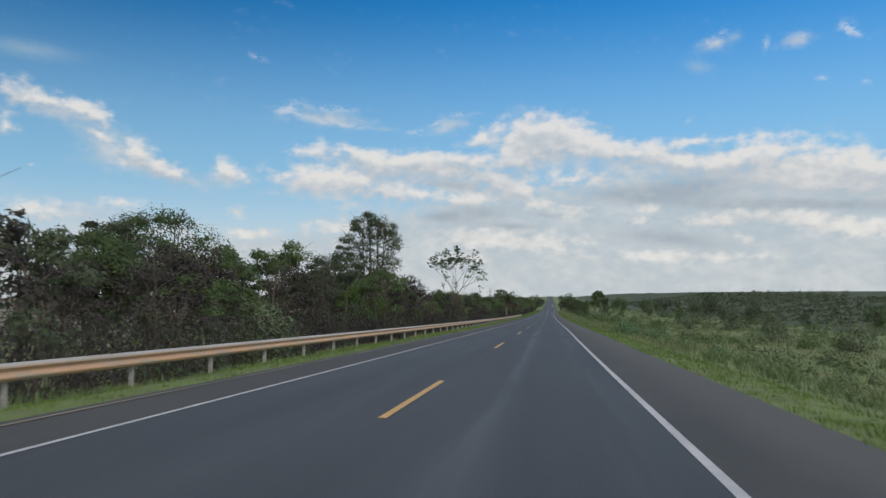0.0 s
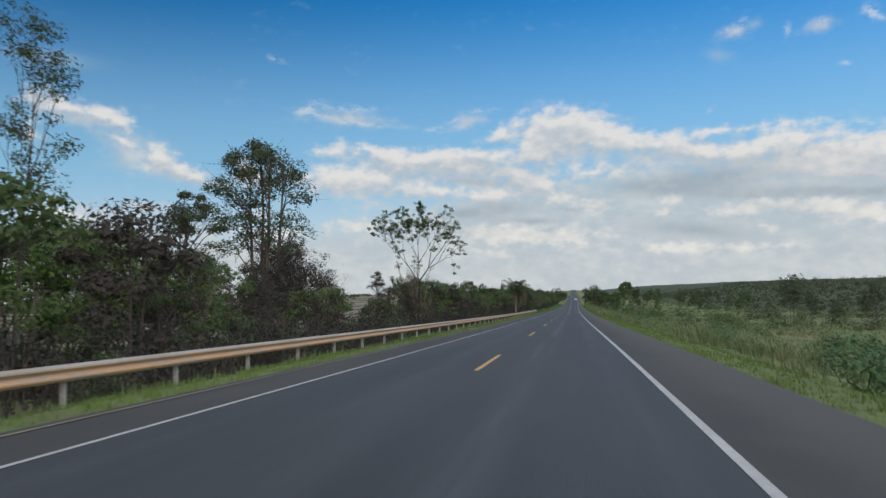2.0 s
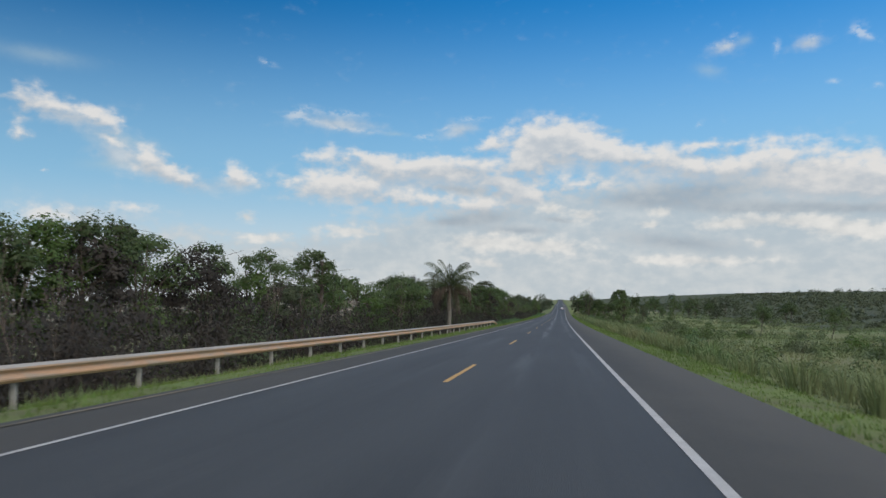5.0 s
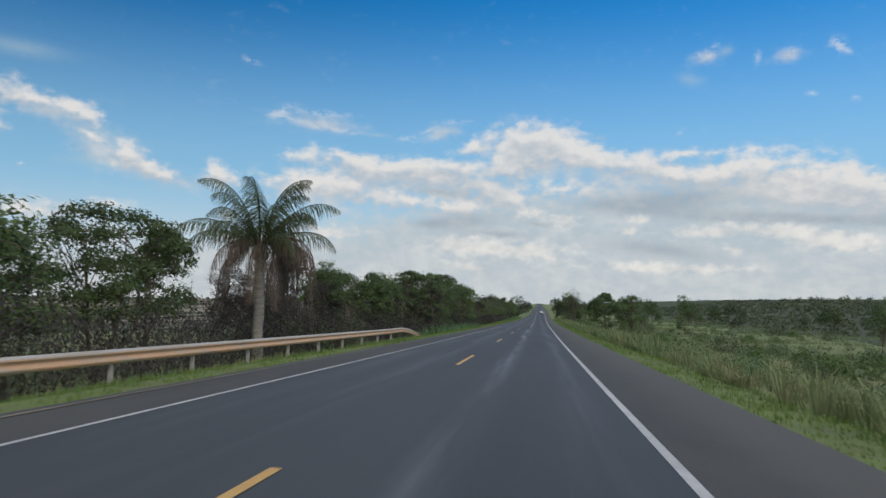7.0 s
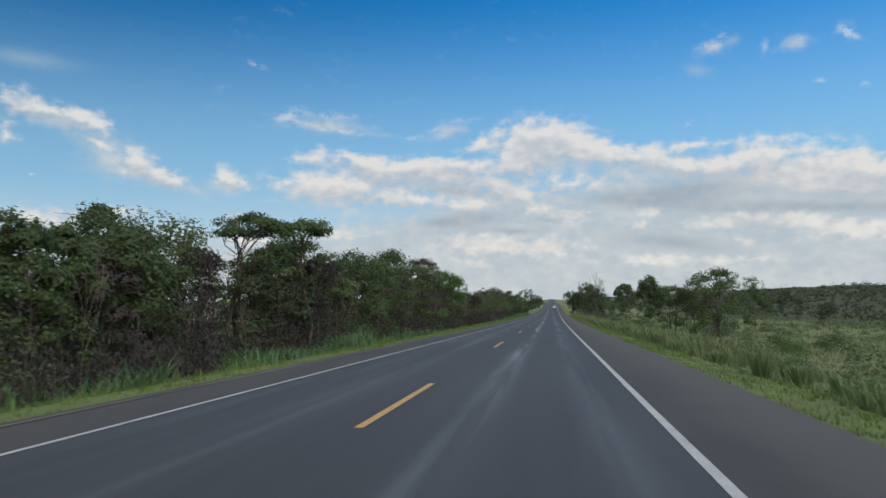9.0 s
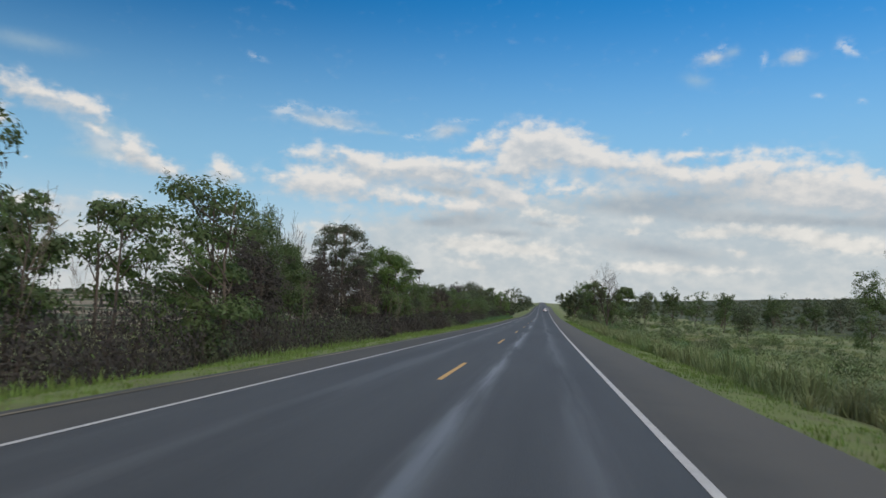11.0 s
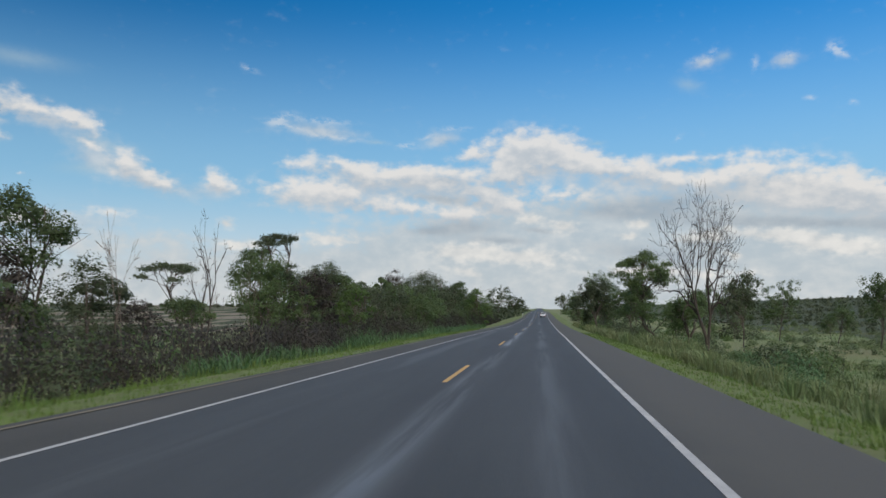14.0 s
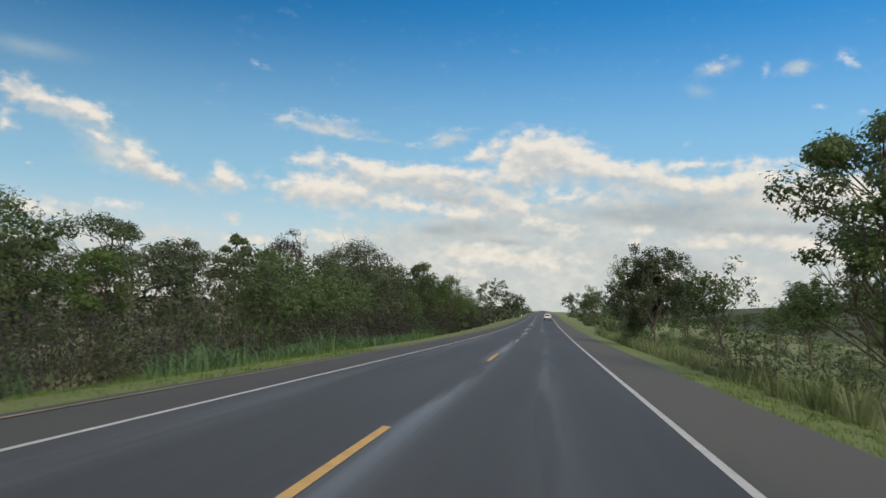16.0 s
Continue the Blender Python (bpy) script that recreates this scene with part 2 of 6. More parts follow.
# ---- materials ----
def material(name, color, rough=0.8, metal=0.0, vary=0.25, scale=3.0, fine=40.0, bump=0.3, second=None, stretch=(1, 1, 1), island=0.0,
             single=0.0, specular=0.4, through_light=0.0, lo=0.35, hi=0.65, bump_dist=0.02):
    m = bpy.data.materials.new(name)
    m.use_nodes = True
    t = m.node_tree
    b = t.nodes["Principled BSDF"]
    b.inputs["Roughness"].default_value, b.inputs["Metallic"].default_value = rough, metal
    b.inputs["Specular IOR Level"].default_value = specular
    co = t.nodes.new("ShaderNodeTexCoord")
    mp = t.nodes.new("ShaderNodeMapping")
    mp.inputs["Scale"].default_value = stretch
    t.links.new(co.outputs["Object"], mp.inputs[0])

    def noise_of(s, d):
        n = t.nodes.new("ShaderNodeTexNoise")
        n.inputs["Scale"].default_value, n.inputs["Detail"].default_value, n.inputs["Roughness"].default_value = s, d, 0.65
        t.links.new(mp.outputs[0], n.inputs["Vector"])
        return n.outputs[0]

    def calc(op, a, c):
        n = t.nodes.new("ShaderNodeMath")
        n.operation = op
        for i, v in enumerate((a, c)):
            if isinstance(v, (int, float)):
                n.inputs[i].default_value = v
            else:
                t.links.new(v, n.inputs[i])
        return n.outputs[0]

    def mixed(f, a, c):
        n = t.nodes.new("ShaderNodeMix")
        n.data_type = "RGBA"
        t.links.new(f, n.inputs[0])
        for i, v in ((6, a), (7, c)):
            if isinstance(v, tuple):
                n.inputs[i].default_value = (*v, 1) if len(v) == 3 else v
            else:
                t.links.new(v, n.inputs[i])
        return n.outputs[2]

    wide, small = noise_of(scale, 5), noise_of(fine, 4)
    r = t.nodes.new("ShaderNodeMapRange")
    t.links.new(wide, r.inputs[0])
    r.inputs[1].default_value, r.inputs[2].default_value = lo, hi
    col = mixed(r.outputs[0], color, second or tuple(c * (1 - vary) for c in color))
    h = t.nodes.new("ShaderNodeHueSaturation")
    t.links.new(col, h.inputs["Color"])
    value = calc("ADD", calc("MULTIPLY", small, vary * 1.6), 1 - vary * 0.8)
    if island:
        g = t.nodes.new("ShaderNodeNewGeometry")
        value = calc("MULTIPLY", value, calc("ADD", calc("MULTIPLY", g.outputs["Random Per Island"], island * 2), 1 - island))
        hue = calc("ADD", calc("MULTIPLY", g.outputs["Random Per Island"], 0.03), 0.485)
        t.links.new(hue, h.inputs["Hue"])
    if single:
        o = t.nodes.new("ShaderNodeObjectInfo")
        value = calc("MULTIPLY", value, calc("ADD", calc("MULTIPLY", o.outputs["Random"], single * 2), 1 - single))
    t.links.new(value, h.inputs["Value"])
    t.links.new(h.outputs[0], b.inputs["Base Color"])
    if bump:
        n = t.nodes.new("ShaderNodeBump")
        n.inputs["Strength"].default_value, n.inputs["Distance"].default_value = bump, bump_dist
        t.links.new(small, n.inputs["Height"])
        t.links.new(n.outputs[0], b.inputs["Normal"])
    if through_light:
        tr = t.nodes.new("ShaderNodeBsdfTranslucent")
        t.links.new(h.outputs[0], tr.inputs["Color"])
        mx = t.nodes.new("ShaderNodeMixShader")
        mx.inputs[0].default_value = through_light
        t.links.new(b.outputs[0], mx.inputs[1])
        t.links.new(tr.outputs[0], mx.inputs[2])
        t.links.new(mx.outputs[0], t.nodes["Material Output"].inputs[0])
    return m


ASPHALT = material("asphalt", (0.0322, 0.0358, 0.0398), 0.72, vary=0.34, scale=0.5, fine=60, bump=0.5, second=(0.0454, 0.0504, 0.0549), stretch=(1.6, 0.10, 1), bump_dist=0.006)

SHOULDER = material("shoulder_asphalt", (0.0425, 0.0435, 0.0415), 0.85, vary=0.3, scale=0.6, fine=50, bump=0.6, second=(0.058, 0.057, 0.053), stretch=(1, 0.25, 1), bump_dist=0.008)
DUST = material("dusty_asphalt_edge", (0.2185, 0.1898, 0.1380), 0.9, vary=0.4, scale=0.8, fine=20, second=(0.0920, 0.0862, 0.0633), stretch=(1, 0.3, 1))
WHITE = material("white_road_paint", (0.4431, 0.4431, 0.4328), 0.7, vary=0.35, scale=1.5, fine=30, second=(0.3400, 0.3400, 0.3400))
YELLOW = material("yellow_road_paint", (0.5264, 0.3264, 0.0948), 0.6, vary=0.35, scale=2.5, fine=30, second=(0.4211, 0.2527, 0.0842))
SOIL = material("grassy_ground", (0.1239, 0.1711, 0.0661), 0.95, vary=0.3, scale=0.10, fine=5, second=(0.1652, 0.1628, 0.0779), bump=0.8, bump_dist=0.15)
VERGE = material("verge_turf", (0.1257, 0.1803, 0.0459), 0.95, vary=0.4, scale=0.7, fine=14, second=(0.1147, 0.1257, 0.0524), bump=0.8, bump_dist=0.06)
SCRUB = material("scrub_covered_slope", (0.0560, 0.0739, 0.0381), 0.95, vary=0.5, scale=0.035, fine=0.5, second=(0.0627, 0.0739, 0.0403), bump=1.0, bump_dist=1.5)
FIELD = material("terraced_field", (0.205, 0.165, 0.125), 0.95, vary=0.2, scale=0.6, fine=4, second=(0.165, 0.150, 0.098), stretch=(0.09, 0.004, 0.0), bump=0.2, lo=0.38, hi=0.62)
RAIL = material("dusty_galvanised_steel", (0.50, 0.30, 0.17), 0.6, 0.0, vary=0.35, scale=0.8, fine=14, second=(0.38, 0.29, 0.21), stretch=(1, 0.35, 4), bump=0.1, specular=0.5, lo=0.42, hi=0.58)
RAIL_LIP = material("bare_galvanised_steel", (0.46, 0.44, 0.40), 0.5, 0.3, vary=0.25, scale=1.5, fine=18, second=(0.40, 0.34, 0.27), stretch=(1, 0.35, 4), bump=0.1, specular=0.5)
POST = material("weathered_steel_post", (0.3450, 0.3335, 0.2990), 0.6, 0.3, vary=0.3, scale=3, fine=20, bump=0.2)
BARK = material("grey_brown_bark", (0.1076, 0.0879, 0.0718), 0.9, vary=0.4, scale=1.2, fine=18, second=(0.0807, 0.0628, 0.0494), stretch=(3, 3, 0.6), bump=0.8, single=0.2)
PALE_BARK = material("pale_dead_bark", (0.2070, 0.1708, 0.1346), 0.9, vary=0.35, scale=1.5, fine=18, second=(0.1242, 0.0983, 0.0776), stretch=(3, 3, 0.6), bump=0.6)
PALM_BARK = material("ringed_grey_palm_bark", (0.2415, 0.2242, 0.1955), 0.9, vary=0.4, scale=2.0, fine=12, second=(0.1495, 0.1380, 0.1150), stretch=(1, 1, 5), bump=0.7)
MEADOW_LEAF = material("meadow_scrub_leaves", (0.1562, 0.2050, 0.0878), 0.6, vary=0.25, scale=0.12, fine=3, second=(0.1037, 0.1366, 0.0610), island=0.13, bump=0, through_light=0.3)
LEAF = material("dark_green_leaves", (0.1068, 0.1536, 0.0516), 0.55, vary=0.3, scale=0.5, fine=5, second=(0.0708, 0.1092, 0.0408), island=0.13, single=0.2, bump=0, through_light=0.5)
BRIGHT_LEAF = material("fresh_green_leaves", (0.1117, 0.1813, 0.0410), 0.55, vary=0.3, scale=0.5, fine=5, second=(0.0752, 0.1300, 0.0342), island=0.13, single=0.15, bump=0, through_light=0.5)
SLOPE_LEAF = material("far_scrub_leaves", (0.1127, 0.1380, 0.0759), 0.7, vary=0.2, scale=0.05, fine=1, second=(0.0759, 0.0920, 0.0529), island=0.13, bump=0, through_light=0.3)
OLIVE_LEAF = material("grey_olive_leaves", (0.0994, 0.1240, 0.0650), 0.6, vary=0.3, scale=0.5, fine=5, second=(0.0565, 0.0761, 0.0368), island=0.13, single=0.2, bump=0, through_light=0.48)
DRY_LEAF = material("dry_brown_vine_leaves", (0.0602, 0.0506, 0.0447), 0.9, vary=0.25, scale=0.6, fine=6, second=(0.0524, 0.0486, 0.0408), island=0.06, single=0.25, bump=0, through_light=0.35)
TWIG = material("dark_dry_twigs", (0.0600, 0.0475, 0.0380), 0.9, vary=0.3, scale=0.8, fine=8, second=(0.0380, 0.0304, 0.0247), island=0.28, single=0.2, bump=0)
GRASS = material("verge_grass", (0.1375, 0.2031, 0.0444), 0.7, vary=0.3, scale=0.15, fine=2, second=(0.1005, 0.1566, 0.0381), island=0.28, bump=0, through_light=0.3)
TALL_GRASS = material("tall_meadow_grass", (0.1343, 0.1989, 0.0752), 0.75, vary=0.3, scale=0.1, fine=1.2, second=(0.1989, 0.2097, 0.1021), island=0.16, bump=0, through_light=0.3)
CANE = material("broad_cane_grass", (0.1010, 0.1900, 0.0808), 0.6, vary=0.3, scale=0.3, fine=3, second=(0.0594, 0.1069, 0.0356), island=0.28, bump=0, through_light=0.3)
PALM_LEAF = material("palm_fronds", (0.0720, 0.0960, 0.0384), 0.5, vary=0.3, scale=1, fine=6, second=(0.0540, 0.0720, 0.0300), island=0.28, bump=0, through_light=0.25)
DEAD_FROND = material("dead_palm_fronds", (0.0935, 0.0748, 0.0572), 0.85, vary=0.35, scale=1, fine=6, second=(0.0770, 0.0550, 0.0385), island=0.28, bump=0)
CAR_WHITE = material("white_car_paint", (0.75, 0.76, 0.78), 0.25, vary=0.03, bump=0)
CAR_GLASS = material("dark_car_glass", (0.02, 0.022, 0.025), 0.08, vary=0.02, bump=0)
RUBBER = material("black_rubber", (0.02, 0.02, 0.02), 0.9, vary=0.1, bump=0)
RED_LAMP = material("red_tail_lamp", (0.45, 0.02, 0.02), 0.3, vary=0.05, bump=0)
MARKER = material("white_marker_post", (0.7, 0.7, 0.68), 0.6, vary=0.1, bump=0)


def polish_and_pale_tracks(m):
    """Smooth wheel tracks along the lanes, broken up along their length, their sheen partly painted as paler colour."""
    t = m.node_tree
    b = t.nodes["Principled BSDF"]

    def calc(op, a, c=0.0, d=0.0):
        n = t.nodes.new("ShaderNodeMath")
        n.operation = op
        for i, v in enumerate((a, c, d)):
            if isinstance(v, (int, float)):
                n.inputs[i].default_value = v
            else:
                t.links.new(v, n.inputs[i])
        return n.outputs[0]
    co = t.nodes.new("ShaderNodeTexCoord")
    xyz = t.nodes.new("ShaderNodeSeparateXYZ")
    t.links.new(co.outputs["Object"], xyz.inputs[0])
    mp = t.nodes.new("ShaderNodeMapping")
    mp.inputs["Scale"].default_value = (0.9, 0.03, 1)
    t.links.new(co.outputs["Object"], mp.inputs[0])
    n = t.nodes.new("ShaderNodeTexNoise")
    n.inputs["Scale"].default_value, n.inputs["Detail"].default_value = 2.0, 5
    t.links.new(mp.outputs[0], n.inputs["Vector"])
    wob = calc("ADD", xyz.outputs[0], calc("MULTIPLY", calc("SUBTRACT", n.outputs[0], 0.5), 0.5))
    total = None
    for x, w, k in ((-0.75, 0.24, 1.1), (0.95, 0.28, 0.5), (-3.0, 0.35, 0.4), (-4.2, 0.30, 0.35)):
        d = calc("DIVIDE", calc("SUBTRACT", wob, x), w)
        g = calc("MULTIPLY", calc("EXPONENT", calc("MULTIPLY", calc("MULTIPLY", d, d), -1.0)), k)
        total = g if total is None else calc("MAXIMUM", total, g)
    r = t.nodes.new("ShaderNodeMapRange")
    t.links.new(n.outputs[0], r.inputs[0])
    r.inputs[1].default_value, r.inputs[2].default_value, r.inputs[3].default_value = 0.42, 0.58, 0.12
    # the tracks grow stronger between y 160 and 270
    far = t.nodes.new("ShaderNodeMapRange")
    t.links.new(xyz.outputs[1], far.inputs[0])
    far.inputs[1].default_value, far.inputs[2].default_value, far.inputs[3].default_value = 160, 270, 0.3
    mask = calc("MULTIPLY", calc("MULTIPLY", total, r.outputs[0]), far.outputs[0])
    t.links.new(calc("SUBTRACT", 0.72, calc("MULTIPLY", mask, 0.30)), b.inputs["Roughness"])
    # sheen of the polished tracks, painted into the base colour as a paler grey
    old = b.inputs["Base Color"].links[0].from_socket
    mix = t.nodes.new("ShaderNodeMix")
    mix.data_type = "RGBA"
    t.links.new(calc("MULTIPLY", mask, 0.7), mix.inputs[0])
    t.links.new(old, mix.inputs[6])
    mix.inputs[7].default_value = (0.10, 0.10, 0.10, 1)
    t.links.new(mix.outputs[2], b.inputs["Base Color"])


polish_and_pale_tracks(ASPHALT)


def dust_outer_part(m, inner, outer):
    """Dust and grit that pale the shoulder away from the lanes' wash of tyres."""
    t = m.node_tree
    b = t.nodes["Principled BSDF"]
    co = t.nodes.new("ShaderNodeTexCoord")
    xyz = t.nodes.new("ShaderNodeSeparateXYZ")
    t.links.new(co.outputs["Object"], xyz.inputs[0])
    n = t.nodes.new("ShaderNodeTexNoise")
    n.inputs["Scale"].default_value, n.inputs["Detail"].default_value = 0.7, 4
    t.links.new(co.outputs["Object"], n.inputs["Vector"])
    add = t.nodes.new("ShaderNodeMath")
    add.operation = "ADD"
    t.links.new(xyz.outputs[0], add.inputs[0])
    t.links.new(n.outputs[0], add.inputs[1])
    r = t.nodes.new("ShaderNodeMapRange")
    r.interpolation_type = "SMOOTHSTEP"
    t.links.new(add.outputs[0], r.inputs[0])
    r.inputs[1].default_value, r.inputs[2].default_value, r.inputs[4].default_value = inner + 0.5, outer + 0.5, 0.85
    old = b.inputs["Base Color"].links[0].from_socket
    mix = t.nodes.new("ShaderNodeMix")
    mix.data_type = "RGBA"
    t.links.new(r.outputs[0], mix.inputs[0])
    t.links.new(old, mix.inputs[6])
    mix.inputs[7].default_value = (0.078, 0.075, 0.067, 1)
    t.links.new(mix.outputs[2], b.inputs["Base Color"])


dust_outer_part(SHOULDER, 1.9, 3.3)

# ---- helpers for meshes ----
def mesh_of(name, verts, faces, mat, smooth=False):
    me = bpy.data.meshes.new(name)
    me.from_pydata(verts, [], faces)
    me.materials.append(mat)
    if smooth:
        me.polygons.foreach_set("use_smooth", [True] * len(me.polygons))
    me.update()
    return me


def part(name, me, parent, label=""):
    ob = new(name, me)
    ob.parent = parent
    return tagged(ob, label)


def thing(name, m, label, category, group="", kind=""):
    ob = new(name)
    ob.empty_display_size = 0.2
    ob.matrix_world = m
    return tagged(ob, label, category, group, kind)


# ---- lie of the land ----
ROAD_Y = np.array([-160, -26, 26, 78, 130, 182, 234, 286, 338, 390, 442, 494, 598, 702, 832, 988, 1170, 1500, 2200, 4600.0])
ROAD_Z = np.array([2.7, 0.45, -0.45, -1.27, -2.05, -2.75, -3.32, -3.78, -4.19, -4.47, -4.52, -4.62, -3.93, -2.31, -0.66, 0.3, 1.6, 5.5, 14.0, 20.0])
ROAD_X = np.array([0, 0, 0.0, 0.12, 0.05, 0.02, 0.04, 0.2, 0.42, 0.73, 1.04, 1.45, 1.97, 2.33, 2.61, 2.86, 3.15, 3.6, 5, 8])
FALL = math.tan(radians(1.9))
EDGE_L, LINE_L, LINE_C, LINE_R, EDGE_R = -6.05, -4.75, -2.08, 1.56, 3.75


def smooth_through(knots, values, x):
    x = np.asarray(x, float)
    m = np.gradient(values, knots)
    i = np.clip(np.searchsorted(knots, x) - 1, 0, len(knots) - 2)
    h = knots[i + 1] - knots[i]
    u = (x - knots[i]) / h
    return ((2 * u**3 - 3 * u**2 + 1) * values[i] + (u**3 - 2 * u**2 + u) * h * m[i]
            + (-2 * u**3 + 3 * u**2) * values[i + 1] + (u**3 - u**2) * h * m[i + 1])


def road_z(y):
    return smooth_through(ROAD_Y, ROAD_Z, y)


def road_x(y):
    return smooth_through(ROAD_Y, ROAD_X, y)


SIDE_X = np.array([-6000, -1500, -500, -250, -130, -60, -35, -20, -13, -10.5, -8.8, -7.2, -6.1, -5.9, 3.6, 3.85, 5.2, 8.0, 13, 22, 45, 80.0])
SIDE_Z = np.array([3.0, 2.5, 1.4, -1.2, -3.4, -2.6, -1.9, -1.6, -1.2, -0.55, -0.16, 0.10, 0.14, 0.10, -0.22, -0.19, -0.30, -0.9, -1.7, -2.2, -2.6, -2.4])
RIDGE_Y = np.array([-200, 200, 500, 700, 850, 1200, 2300, 4600.0])
RIDGE_Z = np.array([0.3, 0.9, 3.9, 7.4, 9.8, 13.4, 22.0, 30.0])


def ground_z(x, y):
    """Height of the ground at x (measured from the road's axis) and y."""
    x, y = np.asarray(x, float), np.asarray(y, float)
    side = road_z(y) + np.interp(x, SIDE_X, SIDE_Z)
    ridge = np.interp(y, RIDGE_Y, RIDGE_Z)
    u = np.clip((x - 70) / 150.0, 0, 1)
    u = u * u * (3 - 2 * u)
    far = np.where(x > 70, side * (1 - u) + ridge * u, side)
    away = np.clip((np.abs(x + 1.2) - 8) / 30.0, 0, 1)
    return far + away * (0.35 * np.sin(x * 0.11 + y * 0.07) + 0.25 * np.sin(y * 0.19 - x * 0.05))


def spot(x, y, sink=0.0):
    """World place on the ground, x measured from the road's axis."""
    return float(road_x(y)) + x, y, float(ground_z(x, y)) - sink


def grid_mesh(name, xs, ys, zf, mat):
    X, Y = np.meshgrid(xs, ys)
    Z = zf(X, Y)
    V = np.stack([X + road_x(Y), Y, Z], -1).reshape(-1, 3)
    n, rows = len(xs), len(ys)
    faces = [(j * n + i, j * n + i + 1, (j + 1) * n + i + 1, (j + 1) * n + i) for j in range(rows - 1) for i in range(n - 1)]
    return mesh_of(name, V.tolist(), faces, mat, True)


GX = np.unique(np.concatenate([SIDE_X, np.arange(-60, -6.2, 2.0), np.arange(4, 30, 1.5), np.arange(30, 240, 10), np.arange(-500, -60, 25),
                               [-4500, -3000, -2200, -1000, -700, 300, 400, 600, 900, 1400, 2200, 3500, 6000]]))
GY = np.concatenate([np.arange(-150, 700, 4.0), np.arange(700, 1300, 20.0), np.arange(1300, 4601, 150.0)])
ground_mesh = grid_mesh("ground", GX, GY, ground_z, SOIL)
for m in (FIELD, VERGE, SCRUB):
    ground_mesh.materials.append(m)
for q in ground_mesh.polygons:
    x = q.center.x - float(road_x(q.center.y))
    if x < -68:
        q.material_index = 1
    elif 3.6 < x < 6.6 or -8.9 < x < -5.9:
        q.material_index = 2
    elif x > 62:
        q.material_index = 3
tagged(new("ground", ground_mesh), "rough green and brown grassland either side of a highway", "ground", kind="structure")

BANK_X = [-84, -104, -128, -156, -190, -232, -285, -350, -430]
for x in BANK_X:
    ys = np.arange(-140, 1500, 20.0)
    wide = 1.6 + abs(x) * 0.012
    bend = 4.0 * np.sin(ys * 0.006 + x) + 1.5 * np.sin(ys * 0.021)
    v, f = [], []
    for q, w in zip(ys, bend):
        for off, up in ((-wide, -0.1), (-wide * 0.4, 0.55), (wide * 0.4, 0.6), (wide, -0.1)):
            v.append((float(road_x(q)) + x + w + off, q, float(ground_z(x + w + off, q)) + up * (0.7 + abs(x) * 0.002)))
    for k in range(len(ys) - 1):
        f += [(4 * k + i, 4 * k + i + 1, 4 * k + i + 5, 4 * k + i + 4) for i in range(3)]
    tagged(new("terrace_bank", mesh_of("terrace_bank", v, f, SCRUB, True)), "low dark grassy contour bank across a pale field", "terrace bank", "terrace banks")

# ---- the road ----
RY = np.concatenate([np.arange(-150, 700, 4.0), np.arange(700, 1300, 10.0), np.arange(1300, 2200, 50.0)])


def on_road(lift):
    return lambda X, Y: road_z(Y) - FALL * X + lift


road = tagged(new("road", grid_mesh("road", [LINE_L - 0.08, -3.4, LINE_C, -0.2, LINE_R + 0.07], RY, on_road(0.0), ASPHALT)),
              "two-lane dark asphalt highway with damp polished wheel tracks, their sheen partly painted paler", "road", kind="structure")
for nm, a, b in (("shoulder", EDGE_L, LINE_L - 0.08), ("shoulder", LINE_R + 0.07, EDGE_R)):
    tagged(new(nm, grid_mesh(nm, [a, (a + b) / 2, b], RY, on_road(-0.004), SHOULDER)), "brownish rough asphalt shoulder beside the lanes", "road shoulder", kind="structure")
for x, w in ((LINE_L, 0.07), (LINE_R, 0.12)):
    part("edge_line", grid_mesh("edge_line", [x - w / 2, x + w / 2], RY, on_road(0.005), WHITE), road, "worn solid white edge line")
part("edge_strip", grid_mesh("edge_strip", [-5.88, -5.81], RY, on_road(0.006), DUST), road, "thin pale dusty strip along the asphalt's edge")
dash_mesh = mesh_of("lane_dash", [(-0.055, 0, 0), (0.055, 0, 0), (0.055, 2.83, 0), (-0.055, 2.83, 0), (0.055, 5.66, 0), (-0.055, 5.66, 0)], [(0, 1, 2, 3), (3, 2, 4, 5)], YELLOW)
for k in range(-4, 50):
    y = 9.87 + 20.8 * k
    ob = part("lane_dash", dash_mesh, road)
    slope = float(road_z(y + 5.66) - road_z(y)) / 5.66
    ob.matrix_world = pose(float(road_x(y)) + LINE_C, y, float(road_z(y)) - FALL * LINE_C + 0.008, math.degrees(math.atan(slope)), math.degrees(math.atan(FALL)), 0)

# ---- guard rail ----
RAIL_X, RAIL_END, PITCH = -8.9, 242.0, 4.0
PROFILE = [(0.0, 0.155), (0.03, 0.150), (0.075, 0.105), (0.08, 0.075), (0.03, 0.025), (0.02, 0.0), (0.03, -0.025), (0.08, -0.075), (0.075, -0.105), (0.03, -0.150), (0.0, -0.155)]


